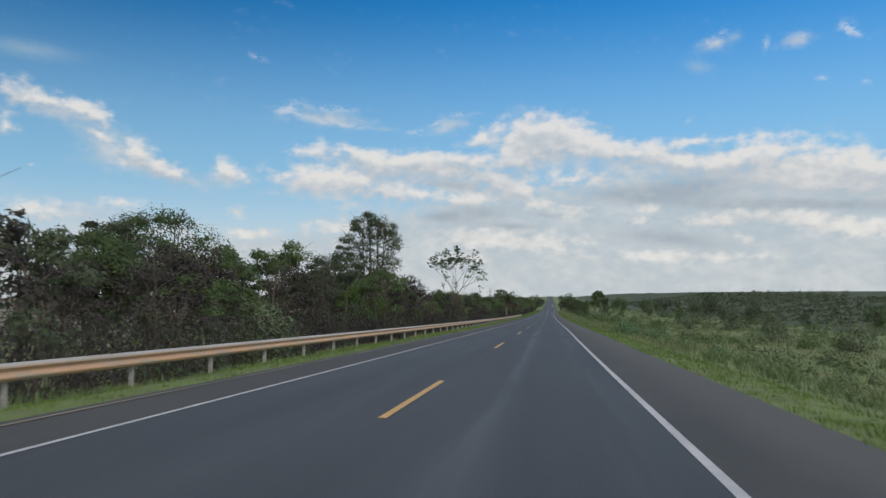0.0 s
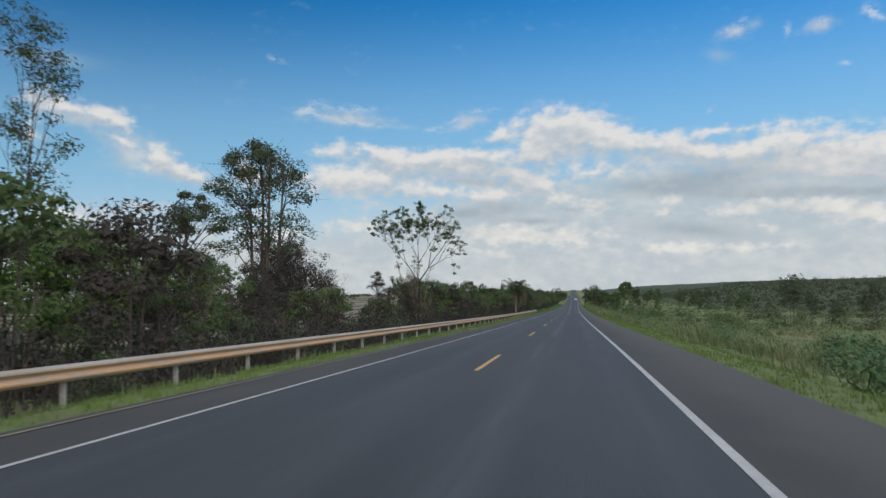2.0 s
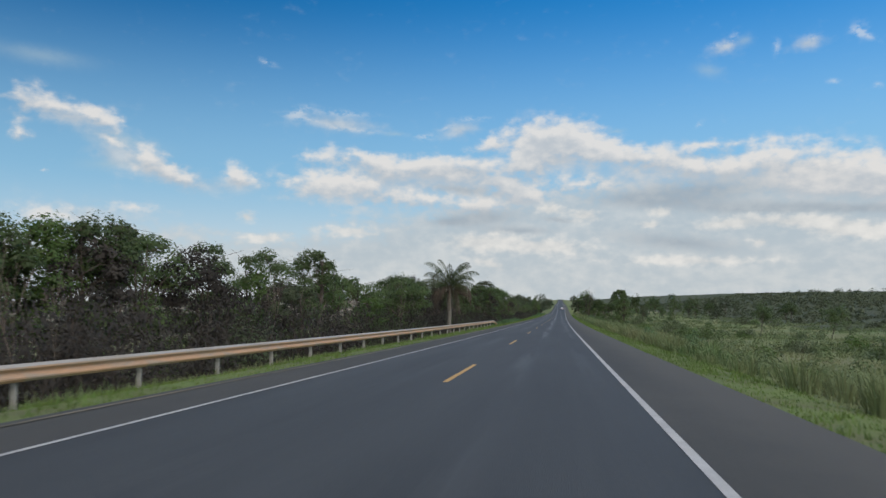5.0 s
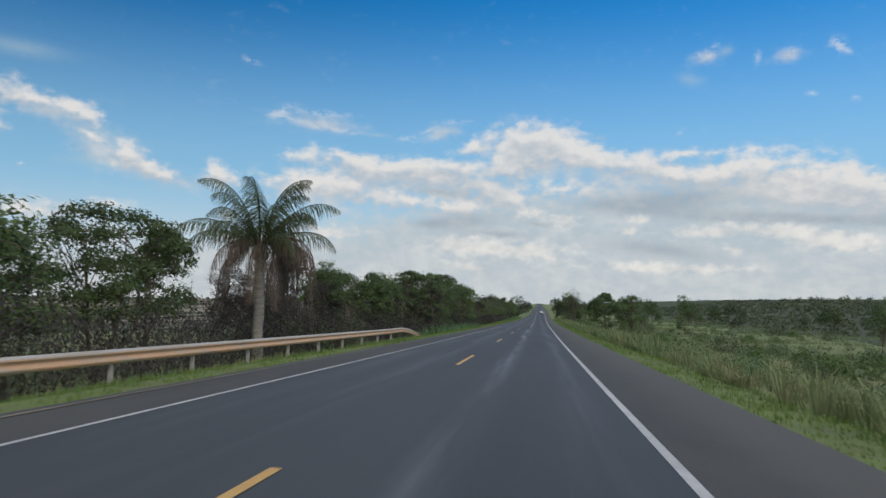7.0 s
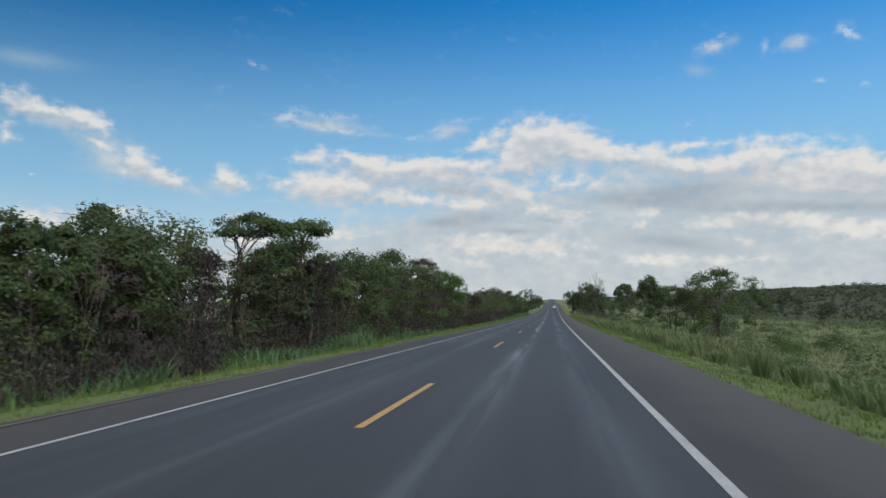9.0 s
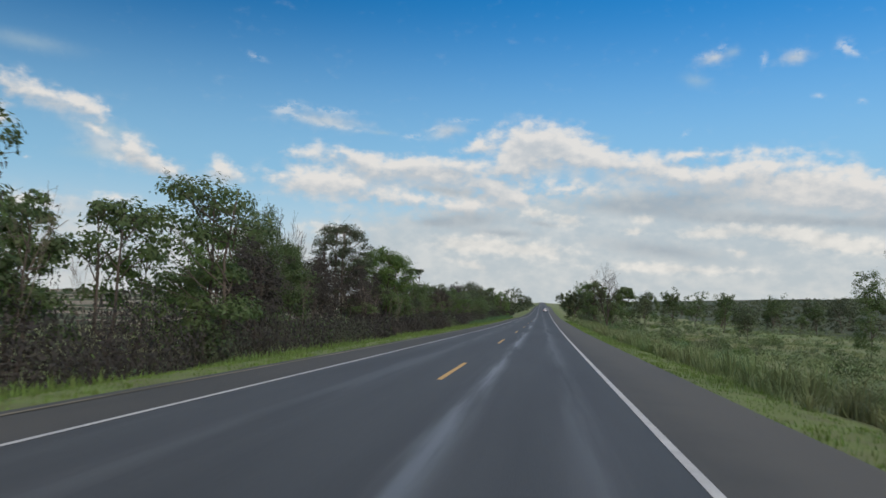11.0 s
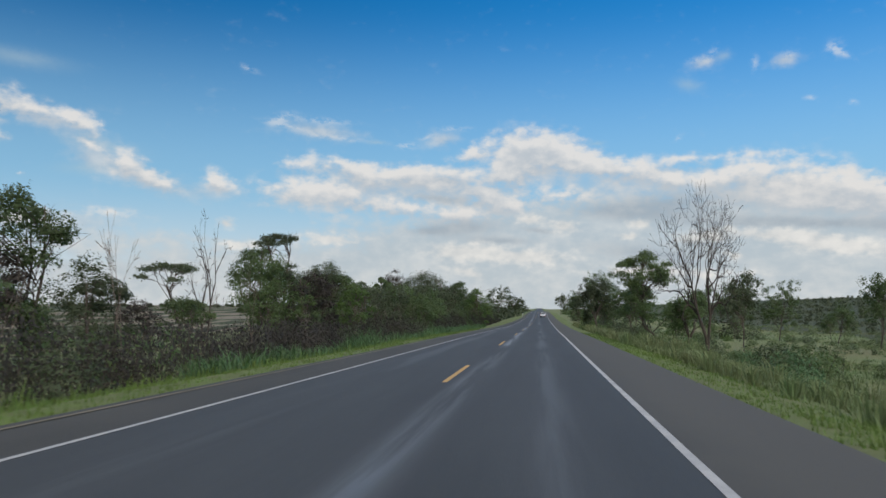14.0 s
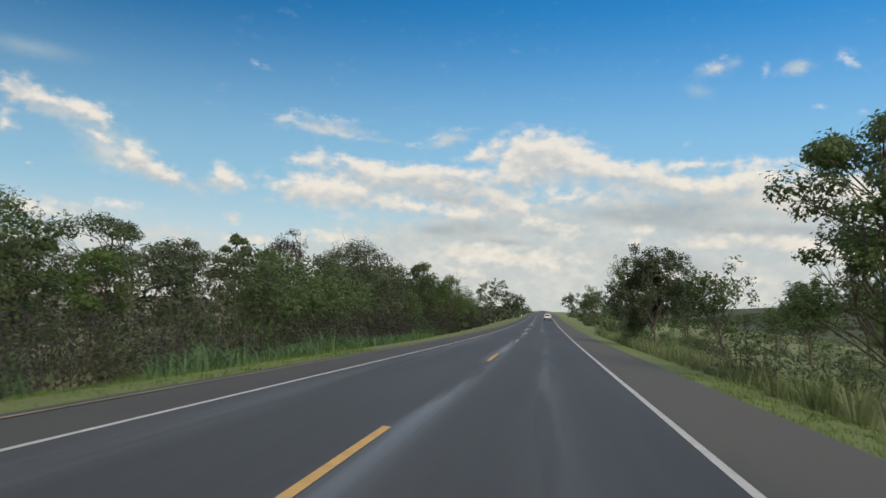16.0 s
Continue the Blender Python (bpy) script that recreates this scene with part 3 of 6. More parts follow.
def beam_mesh(name, stations):
    """A W-shaped steel beam; stations: (y, outward shift, centre height)."""
    v, f, n = [], [], len(PROFILE)
    for y, dx, h in stations:
        v += [(a + dx, y, b + h) for a, b in PROFILE] + [(a - 0.006 + dx, y, b + h) for a, b in PROFILE]
    for s in range(len(stations) - 1):
        o, q = s * 2 * n, (s + 1) * 2 * n
        for i in range(n - 1):
            f.append((o + i, o + i + 1, q + i + 1, q + i))
            f.append((o + n + i + 1, o + n + i, q + n + i, q + n + i + 1))
        f.append((o, q, q + n, o + n))
        f.append((o + n - 1, o + 2 * n - 1, q + 2 * n - 1, q + n - 1))
    for o in (0, (len(stations) - 1) * 2 * n):
        for i in range(n - 1):
            f.append((o + i, o + n + i, o + n + i + 1, o + i + 1))
    me = mesh_of(name, v, f, RAIL)
    me.materials.append(RAIL_LIP)
    run = 2 * n
    for s in range(len(stations) - 1):
        for i in (0, 2):
            me.polygons[s * run + i].material_index = 1
    return me


rail = thing("guard_rail", pose(*spot(RAIL_X, -60)), "W-beam steel guard rail, dusty orange, on low posts", "guard rail")
BEAM_H = 0.44
panel = beam_mesh("rail_panel", [(-0.06, 0, 0), (PITCH + 0.06, 0.004, 0)])
bm = bmesh.new()
bmesh.ops.create_cube(bm, size=1, matrix=Matrix.LocRotScale((0, 0, -0.50), None, (0.11, 0.055, 1.14)))
bmesh.ops.bevel(bm, geom=list(bm.edges), offset=0.008, segments=1, affect="EDGES")
bmesh.ops.create_cube(bm, size=1, matrix=Matrix.LocRotScale((0.07, 0, 0.02), None, (0.08, 0.05, 0.2)))
post_mesh = bpy.data.meshes.new("rail_post")
bm.to_mesh(post_mesh)
bm.free()
post_mesh.materials.append(POST)
y = -60.0
while y < RAIL_END - 0.1:
    x = float(road_x(y)) + RAIL_X
    z0, z1 = float(road_z(y)) + BEAM_H, float(road_z(y + PITCH)) + BEAM_H
    ob = part("rail_panel", panel, rail)
    ob.matrix_world = pose(x, y, z0, math.degrees(math.atan((z1 - z0) / PITCH)), 0, 0)
    ob = part("rail_post", post_mesh, rail)
    ob.matrix_world = pose(x - 0.10, y, z0)
    y += PITCH
end = part("rail_terminal", beam_mesh("rail_terminal", [(0, 0, 0), (2.5, 0, 0), (4.2, -0.02, -0.05), (5.6, -0.03, -0.12), (7.0, -0.05, -0.21), (8.2, -0.07, -0.31), (9.6, -0.09, -0.45), (11.2, -0.12, -0.62), (12.4, -0.14, -0.76)]), rail, "turned-down end of the rail")
end.matrix_world = pose(float(road_x(y)) + RAIL_X, y, float(road_z(y)) + BEAM_H)
ob = part("rail_post", post_mesh, rail)
ob.matrix_world = pose(float(road_x(y)) + RAIL_X - 0.10, y, float(road_z(y)) + BEAM_H)

# ---- plants: tubes for wood, small pointed faces for leaves ----
class Wood:
    def __init__(self):
        self.v, self.f, self.marks = [], [], []

    def mark(self, name):
        """From here on the wood belongs to another part of the tree."""
        self.marks.append((name, len(self.v), len(self.f)))

    def tube(self, pts, radii, sides):
        base = len(self.v)
        pts = np.asarray(pts, float)
        for i, (p, r) in enumerate(zip(pts, radii)):
            d = pts[min(i + 1, len(pts) - 1)] - pts[max(i - 1, 0)]
            d = d / (np.linalg.norm(d) + 1e-9)
            u = np.cross(d, (0.31, 0.95, 0.05))
            u = u / (np.linalg.norm(u) + 1e-9)
            w = np.cross(d, u)
            for k in range(sides):
                a = 2 * math.pi * k / sides
                self.v.append(tuple(p + r * (math.cos(a) * u + math.sin(a) * w)))
        for i in range(len(pts) - 1):
            for k in range(sides):
                a, b = base + i * sides + k, base + i * sides + (k + 1) % sides
                self.f.append((a, b, b + sides, a + sides))
        self.f.append(tuple(base + (len(pts) - 1) * sides + k for k in range(sides)))


def unit(v):
    return v / (np.linalg.norm(v) + 1e-9)


def reach_at(spec, f):
    """How far limbs reach out at the share f of the trunk's height."""
    form = spec.get("form", "round")
    if form == "flare":
        return 0.5 + 0.7 * f
    if form == "cone":
        return 1.15 - 0.45 * f
    return 0.55 + 0.65 * math.sin(math.pi * min(1.0, 0.15 + 0.75 * f))


def grow(wood, rng, start, way, length, radius, level, spec, tips, depth=0):
    """One limb with its side limbs; tips collects the ends that carry leaves."""
    n = 5 if level > 1 else 4
    if depth < 2:
        wood.mark("limb" if depth else "trunk")
    if level <= 0:
        n = 1
    pts, rad, p, d = [np.array(start, float)], [radius], np.array(start, float), unit(np.array(way, float))
    for i in range(n):
        d = unit(d + rng.normal(0, spec["wiggle"], 3) + np.array((0, 0, spec["lift"] * (0.5 if depth else 0.15))))
        p = p + d * length / n
        pts.append(p.copy())
        rad.append(max(radius * (1 - (i + 1) / n * (0.55 if level > 0 else 0.8)), 0.006))
    wood.tube(pts, rad, 7 if depth == 0 else (5 if level > 1 else (4 if level == 1 else 3)))
    if level <= 0:
        tips.append((pts[-1], d))
        return
    if level == 1:
        tips.append((pts[-1], d))
    count = spec["limbs"][min(depth, len(spec["limbs"]) - 1)]
    first = spec["bole"] if depth == 0 else 0.35
    turn = rng.uniform(0, 6.28)
    for k in range(count):
        f = first + (1 - first) * (k + rng.uniform(0.2, 0.9)) / count
        q = f * n
        i = min(int(q), n - 1)
        at = pts[i] + (pts[i + 1] - pts[i]) * (q - i)
        along = unit(pts[i + 1] - pts[i])
        turn += 2.4 + rng.normal(0, 0.35)
        u = unit(np.cross(along, (0.2, 0.3, 0.93)) if abs(along[2]) < 0.9 else np.cross(along, (1, 0.1, 0)))
        w = np.cross(along, u)
        a = radians(spec["angle"]) * rng.uniform(0.75, 1.25)
        side = along * math.cos(a) + (u * math.cos(turn) + w * math.sin(turn)) * math.sin(a)
        grow(wood, rng, at, side, length * spec["ratio"] * rng.uniform(0.75, 1.15) * (reach_at(spec, f) if depth == 0 else 1), rad[i] * 0.62, level - 1, spec, tips, depth + 1)


def fork(wood, rng, start, way, length, radius, level, spec, tips, depth=0):
    """A limb that divides again and again, as in open-crowned and dead trees."""
    n = 4 if depth < 2 else (3 if depth < 5 else 2)
    if depth < 2:
        wood.mark("limb" if depth else "trunk")
    p, d = np.array(start, float), unit(np.array(way, float))
    pts, rad = [p.copy()], [radius]
    for i in range(n):
        d = unit(d + rng.normal(0, spec["wiggle"], 3) + np.array((0, 0, spec["lift"])))
        p = p + d * length / n
        pts.append(p.copy())
        rad.append(max(radius * (1 - 0.24 * (i + 1) / n), spec.get("thin", 0.009)))
    wood.tube(pts, rad, 8 if depth == 0 else (6 if depth < 3 else (4 if depth < 5 else 3)))
    if level <= spec.get("tufts", 0):
        tips.append((pts[-1], d))
    if level <= 0 or (depth > 2 and rng.uniform() < 0.06):
        if level > spec.get("tufts", 0):
            tips.append((pts[-1], d))
        return
    kids = spec.get("first", 3) if depth == 0 else 2 + int(rng.uniform() < spec.get("extra", 0.2))
    turn = rng.uniform(0, 6.28)
    u = unit(np.cross(d, (0.13, 0.31, 0.9) if abs(d[2]) < 0.9 else (1, 0.1, 0)))
    w = np.cross(d, u)
    for k in range(kids):
        a = radians(spec["angle"]) * rng.uniform(0.55, 1.35) * (0.55 if k == 0 and depth else 1)
        b = turn + 6.283 * k / kids + rng.normal(0, 0.25)
        side = d * math.cos(a) + (u * math.cos(b) + w * math.sin(b)) * math.sin(a)
        grown = length * (spec["ratio"] if depth else spec.get("after", 0.62)) * rng.uniform(0.75, 1.2)
        fork(wood, rng, pts[-1], side, grown, rad[-1] * (0.88 if k == 0 else 0.74), level - 1, spec, tips, depth + 1)


def leaf_verts(rng, centres, size, stretch=2.0, droop=0.0, facing=None, loose=0.75):
    """Pointed leaves of one face each; facing: the way each one looks, more or less."""
    n = len(centres)
    out = rng.normal(0, 1, (n, 3))
    out /= np.linalg.norm(out, axis=1)[:, None]
    if facing is not None:
        out = facing + out * loose
        out /= np.linalg.norm(out, axis=1)[:, None] + 1e-9
    a = np.cross(out, rng.normal(0, 1, (n, 3)))
    a[:, 2] -= droop
    a /= np.linalg.norm(a, axis=1)[:, None] + 1e-9
    b = np.cross(out, a)
    s = (size * rng.uniform(0.6, 1.35, n))[:, None]
    c = np.asarray(centres)
    v = np.stack([c - a * s - b * s / stretch, c - a * s * 0.7 + b * s / stretch, c + a * s], 1)
    return v.reshape(-1, 3)


def outward(centres, middle, flat=0.8):
    d = (np.asarray(centres) - middle) * np.array((1, 1, flat))
    d = d / (np.linalg.norm(d, axis=1)[:, None] + 1e-9)
    d[:, 2] += 0.35
    return d / (np.linalg.norm(d, axis=1)[:, None] + 1e-9)


def leaf_mesh(name, rng, centres, size, mat, stretch=1.7, droop=0.0, facing=None):
    v = leaf_verts(rng, centres, size, stretch, droop, facing, 0.5)
    return mesh_of(name, v.tolist(), [(3 * i, 3 * i + 1, 3 * i + 2) for i in range(len(centres))], mat)


def clumps(rng, tips, each, radius, flatten=0.8):
    out = []
    for p, d in tips:
        k = max(1, int(each * rng.uniform(0.6, 1.4)))
        q = rng.normal(0, 1, (k, 3))
        q = q / np.linalg.norm(q, axis=1)[:, None] * rng.uniform(0.15, 1, (k, 1)) ** 0.45
        q = q * radius * rng.uniform(0.65, 1.15) * np.array((1, 1, flatten))
        out.append((np.asarray(p) + np.asarray(d) * radius * 0.3 + q, q))
    c = np.concatenate([o[0] for o in out])
    q = np.concatenate([o[1] for o in out])
    q = q / (np.linalg.norm(q, axis=1)[:, None] + 1e-9)
    middle = c.mean(0) - np.array((0, 0, 0.25 * (c[:, 2].max() - c[:, 2].min())))
    f = outward(c, middle) + q * 0.8
    return c, f / (np.linalg.norm(f, axis=1)[:, None] + 1e-9)


BROAD = dict(limbs=[7, 4, 3], bole=0.22, angle=52, ratio=0.62, wiggle=0.16, lift=0.10)
TALL = dict(limbs=[9, 4, 3], bole=0.42, angle=42, ratio=0.40, wiggle=0.10, lift=0.14)
OPEN = dict(form="flare", limbs=[6, 5, 3], bole=0.34, angle=40, ratio=0.62, wiggle=0.12, lift=0.12)
FLAT = dict(form="flare", limbs=[6, 4, 3], bole=0.55, angle=62, ratio=0.55, wiggle=0.13, lift=0.04)
VASE = dict(fork=6, first=4, after=0.55, ratio=0.80, angle=30, wiggle=0.10, lift=0.05, tufts=1, extra=0.15)
UMBRELLA = dict(fork=5, first=3, after=0.62, ratio=0.80, angle=36, wiggle=0.09, lift=0.04, tufts=1, extra=0.45)
DEAD = dict(thin=0.015, fork=7, first=4, after=0.5, ratio=0.83, angle=30, wiggle=0.20, lift=0.05, extra=0.2)
BARE = dict(form="flare", limbs=[7, 5, 4], bole=0.30, angle=38, ratio=0.58, wiggle=0.16, lift=0.08)


def tree(seed, name, label, height, spec, leaf=None, each=26, clump=0.55, size=0.16, stems=1, wood_mat=None, level=3, radius=None,
         spread=0.25, flatten=0.8, lean=(0, 0), droop=0.0, stretch=2.0, trunk_share=0.72, group="", category="tree", floor=0.0, width=None):
    """A tree at the origin: trunk and limbs, and a crown of single leaves where it has one."""
    rng = np.random.default_rng(seed)
    wood, tips = Wood(), []
    for k in range(stems):
        a = rng.uniform(0, 6.28)
        off = 0.0 if stems == 1 else 0.35
        way = (lean[0] + (spread * math.cos(a) if stems > 1 else 0), lean[1] + (spread * math.sin(a) if stems > 1 else 0), 1)
        share = trunk_share * (1 if k == 0 else rng.uniform(0.7, 1.0))
        (fork if "fork" in spec else grow)(wood, rng, (off * math.cos(a), off * math.sin(a), -0.3), way, height * share, radius or height * 0.017, spec.get("fork", level), spec, tips)
    v = np.array(wood.v)
    stretch_z = height / max(np.percentile([q[0][2] for q in tips], 96), 0.1)
    fit = np.array((1, 1, stretch_z))
    if width:
        reach = np.percentile(np.hypot([q[0][0] for q in tips], [q[0][1] for q in tips]), 92)
        fit[:2] = width / 2 / max(reach, 0.1)
    wood.v = (v * fit).tolist()
    tips = [(p * fit, d) for p, d in tips if "fork" in spec or p[2] * stretch_z < height * 1.08]
    ob = thing(name, pose(0, 0, 0), label, category, group)
    if group:
        part("trunk", mesh_of("trunk", wood.v, wood.f, wood_mat or BARK, True), ob)
    else:
        marks = wood.marks + [("", len(wood.v), len(wood.f))]
        for (name, va, fa), (_, vb, fb) in zip(marks, marks[1:]):
            part(name, mesh_of(name, wood.v[va:vb], [tuple(i - va for i in f) for f in wood.f[fa:fb]], wood_mat or BARK, True), ob)
    if leaf:
        c, face = clumps(rng, [q for q in tips if q[0][2] > floor], each, clump, flatten)
        part("crown", leaf_mesh("crown", rng, c, size, leaf, stretch, droop, face), ob)
    return ob


def crowned(seed, label, height, width, base, leaf, name="tree", lumps=16, each=240, size=0.10, stems=2, flat=0.62, wood_mat=None, radius=None, group="", vines=0, deep=1.0, skirt=0.45, lump=0.18, twigs=3):
    """A tree whose crown is a dome of leafy lumps at the ends of its limbs, bare of leaves below; vines: dry strings that hang from it; many twigs and few leaves make a bare tree."""
    rng = np.random.default_rng(seed)
    half, low = width / 2, height * base
    centres, radii = [], []
    for k in range(lumps):
        r = half * 0.82 * math.sqrt((k + 0.5) / lumps)
        a = k * 2.399 + rng.normal(0, 0.3)
        b = max(lump * width * rng.uniform(0.65, 1.35), 0.32)
        top = height - (height - low) * (0.1 + 0.55 * deep) * (r / half) ** 2 * rng.uniform(0.6, 1.2) - b * flat * 0.8
        if rng.uniform() < skirt:
            top = rng.uniform(low, max(top, low + 0.1))
        centres.append(np.array((r * math.cos(a), r * math.sin(a), top - rng.uniform(0, 0.08) * (height - low))))
        radii.append(b)
    wood = Wood()
    thick = radius or 0.03 + height * 0.011
    feet = []
    for k in range(stems):
        wood.mark("trunk")
        a = rng.uniform(0, 6.28)
        lean = 0.0 if stems == 1 else 0.35 * half
        foot, knee = np.array((0.3 * math.cos(a) * (stems > 1), 0.3 * math.sin(a) * (stems > 1), -0.35)), np.array((lean * math.cos(a), lean * math.sin(a), max(low, 0.25 * height) * rng.uniform(0.75, 1.0)))
        mid = (foot + knee) / 2 + rng.normal(0, 0.05 * height, 3) * (1, 1, 0)
        end = np.array((knee[0] * 1.4, knee[1] * 1.4, height * 0.86))
        wood.tube([foot, mid, knee, (knee + end) / 2 + rng.normal(0, 0.15, 3), end], [thick, thick * 0.85, thick * 0.7, thick * 0.45, thick * 0.2], 7)
        feet.append(np.array([foot, mid, knee, (knee + end) / 2, end]))
    for c in centres:
        wood.mark("limb")
        stem = feet[int(np.argmin([np.hypot(*(q[2][:2] - c[:2])) for q in feet]))]
        rise = min(max(c[2] - (0.55 + 0.4 * rng.uniform()) * np.hypot(*(c[:2] - stem[2][:2])) - 0.3, 0.3 * low + 0.4), 0.8 * height)
        start = np.array([np.interp(rise, stem[:, 2], stem[:, i]) for i in range(3)])
        bow = (start + c) / 2 + np.array((0, 0, 0.10 * height * rng.uniform(-0.3, 1))) + rng.normal(0, 0.035 * width, 3)
        wood.tube([start, bow, c], [thick * 0.30, thick * 0.2, 0.012], 5)
        for j in range(twigs):
            at, end = bow + (c - bow) * rng.uniform(0, 0.6 if twigs < 5 else 1.0), c + rng.normal(0, 1, 3) * radii[0] * (0.8, 0.8, 0.5)
            if twigs < 5:
                wood.tube([at, end], [thick * 0.16, 0.006], 3)
            else:
                wood.tube([at, (at + end) / 2 + rng.normal(0, 0.10, 3), end, end + rng.normal(0, 0.14, 3) - (0, 0, 0.22)], [thick * 0.11, 0.011, 0.007, 0.004], 3)
    ob = thing(name, pose(0, 0, 0), label, "tree", group)
    if group:
        part("trunk", mesh_of("trunk", wood.v, wood.f, wood_mat or BARK, True), ob)
    else:
        marks = wood.marks + [("", len(wood.v), len(wood.f))]
        for (nm, va, fa), (_, vb, fb) in zip(marks, marks[1:]):
            part(nm, mesh_of(nm, wood.v[va:vb], [tuple(i - va for i in f) for f in wood.f[fa:fb]], wood_mat or BARK, True), ob)
    pts, ways = [], []
    for c, b in zip(centres, radii):
        n = int(each * rng.uniform(0.7, 1.3))
        d = rng.normal(0, 1, (n, 3))
        d[:, 2] = np.where(d[:, 2] < -0.2, -d[:, 2] * rng.uniform(-0.3, 1, n), d[:, 2])
        d /= np.linalg.norm(d, axis=1)[:, None]
        knob = rng.normal(0, 1, (5, 3))
        knob /= np.linalg.norm(knob, axis=1)[:, None]
        swell = 0.72 + 0.42 * np.clip(np.max(d @ knob.T, axis=1), 0, 1) ** 3
        pts.append(c + d * (swell * rng.uniform(0.5, 1, n) ** 0.35)[:, None] * b * np.array((1, 1, flat)))
        ways.append(d + np.array((0, 0, 0.35)))
    c, w = np.concatenate(pts), np.concatenate(ways)
    c = c + rng.normal(0, 0.04 + 0.009 * min(width, 6.0), c.shape)
    part("crown", leaf_mesh("crown", rng, c, size, leaf, 1.7, 0.0, w / np.linalg.norm(w, axis=1)[:, None]), ob)
    if vines:
        c = []
        for k in range(vines):
            q = centres[int(rng.integers(len(centres)))] + rng.normal(0, 1, 3) * radii[0] * (0.7, 0.7, 0.2)
            n = int(rng.integers(10, 26))
            fall = np.sort(rng.uniform(0, 1, n)) * min(q[2] * 0.7, rng.uniform(0.8, 3.0))
            c.append(q - np.stack([rng.normal(0, 0.04, n), rng.normal(0, 0.04, n), fall], 1))
        part("hanging_vines", leaf_mesh("hanging_vines", rng, np.concatenate(c), 0.08, DRY_LEAF, 2.4, 1.5), ob, "dry brown vines hanging from the crown")
    return ob


def snag(seed, height, strings):
    """A dead trunk broken off at the top, with short stubs, smothered by hanging vines."""
    rng = np.random.default_rng(seed)
    ob = thing("tree", pose(0, 0, 0), "tall dead broken trunk hung with dry vines", "tree")
    wood = Wood()
    line = [np.array((0.10 * math.sin(1.3 * i) - 0.03 * i, 0.08 * math.cos(2.1 * i), -0.3 + (height + 0.3) * i / 9)) for i in range(10)]
    wood.tube(line, [0.15 - 0.010 * i for i in range(10)], 8)
    part("trunk", mesh_of("trunk", wood.v, wood.f, TWIG, True), ob, "dark leafless broken trunk")
    hooks = []
    for k in range(16):
        i = 3 + k % 7
        a, long = k * 2.4 + rng.normal(0, 0.4), rng.uniform(0.35, 1.3) * (0.55 if i > 7 else 1)
        d = np.array((math.cos(a), math.sin(a), rng.uniform(0.2, 0.9)))
        stub = Wood()
        end = line[i] + d * long
        stub.tube([line[i], line[i] + d * long * 0.5 + rng.normal(0, 0.05, 3), end, end + (0.1 * math.cos(a), 0.1 * math.sin(a), -0.25)], [0.045, 0.032, 0.022, 0.010], 5)
        part("stub", mesh_of("stub", stub.v, stub.f, TWIG, True), ob)
        hooks += [line[i] + d * long * q for q in (0.4, 0.7, 1.0)]
    c, cord = [], Wood()
    for k in range(strings):
        q = hooks[int(rng.integers(len(hooks)))] + rng.normal(0, 0.18, 3)
        fall = min(q[2] * 0.9, rng.uniform(1.0, 4.5))
        out = rng.normal(0, 0.22, 2)
        pts = [q + np.array((out[0] * f, out[1] * f, -fall * f)) for f in (0, 0.3, 0.65, 1)]
        cord.tube(pts, [0.012, 0.011, 0.009, 0.005], 3)
        f = rng.uniform(0, 1, 26)[:, None]
        c.append(q + f * np.array((out[0], out[1], -fall)) + rng.normal(0, 0.05, (26, 3)))
    part("vine", mesh_of("vine", cord.v, cord.f, TWIG), ob, "long hanging vine stems")
    part("hanging_vines", leaf_mesh("hanging_vines", rng, np.concatenate(c), 0.07, DRY_LEAF, 2.4, 1.5), ob, "dry brown leaves on the hanging vines")
    return ob


def bush(seed, name, label, wide, high, leaf, count, size, twigs=60, twig_mat=None, stretch=2.0, group="", column=False, droop=0.0, shell=0.55):
    """A shrub: stems from the ground and leaves through an uneven dome or a hanging column."""
    rng = np.random.default_rng(seed)
    wood = Wood()
    for k in range(twigs):
        a, r = rng.uniform(0, 6.28), wide * 0.5 * math.sqrt(rng.uniform(0.02, 1))
        h = high * rng.uniform(0.55, 1.02) * (1 - 0.35 * (2 * r / wide) ** 2)
        top = np.array((r * math.cos(a), r * math.sin(a), h))
        foot = top * np.array((0.35, 0.35, 0)) + np.array((0, 0, -0.15))
        mid = (foot + top) / 2 + rng.normal(0, 0.08 * wide, 3)
        wood.tube([foot, mid, top], [0.022, 0.014, 0.005], 3)
    ob = thing(name, pose(0, 0, 0), label, "shrub", group)
    part("stem", mesh_of("stem", wood.v, wood.f, twig_mat or TWIG), ob)
    lumps = rng.normal(0, 1, (9, 3))
    lumps /= np.linalg.norm(lumps, axis=1)[:, None]
    d = rng.normal(0, 1, (count, 3))
    d /= np.linalg.norm(d, axis=1)[:, None]
    d[:, 2] = np.abs(d[:, 2])
    bulge = 0.78 + 0.34 * np.max(d @ lumps.T, axis=1) ** 3
    r = rng.uniform(shell ** 3, 1, count) ** (1 / 3) * bulge
    c = d * r[:, None] * np.array((wide / 2, wide / 2, high))
    if column:
        c = np.stack([rng.normal(0, wide * 0.2, count), rng.normal(0, wide * 0.2, count), high * rng.uniform(0, 1, count) ** 0.8], 1)
        c[:, :2] *= (0.6 + 0.6 * np.sin(c[:, 2] / high * 2.6))[:, None]
    c[:, 2] = np.maximum(c[:, 2], 0.02)
    part("foliage", leaf_mesh("foliage", rng, c, size, leaf, stretch, droop, outward(c, np.array((0, 0, high * 0.25)))), ob)
    return ob


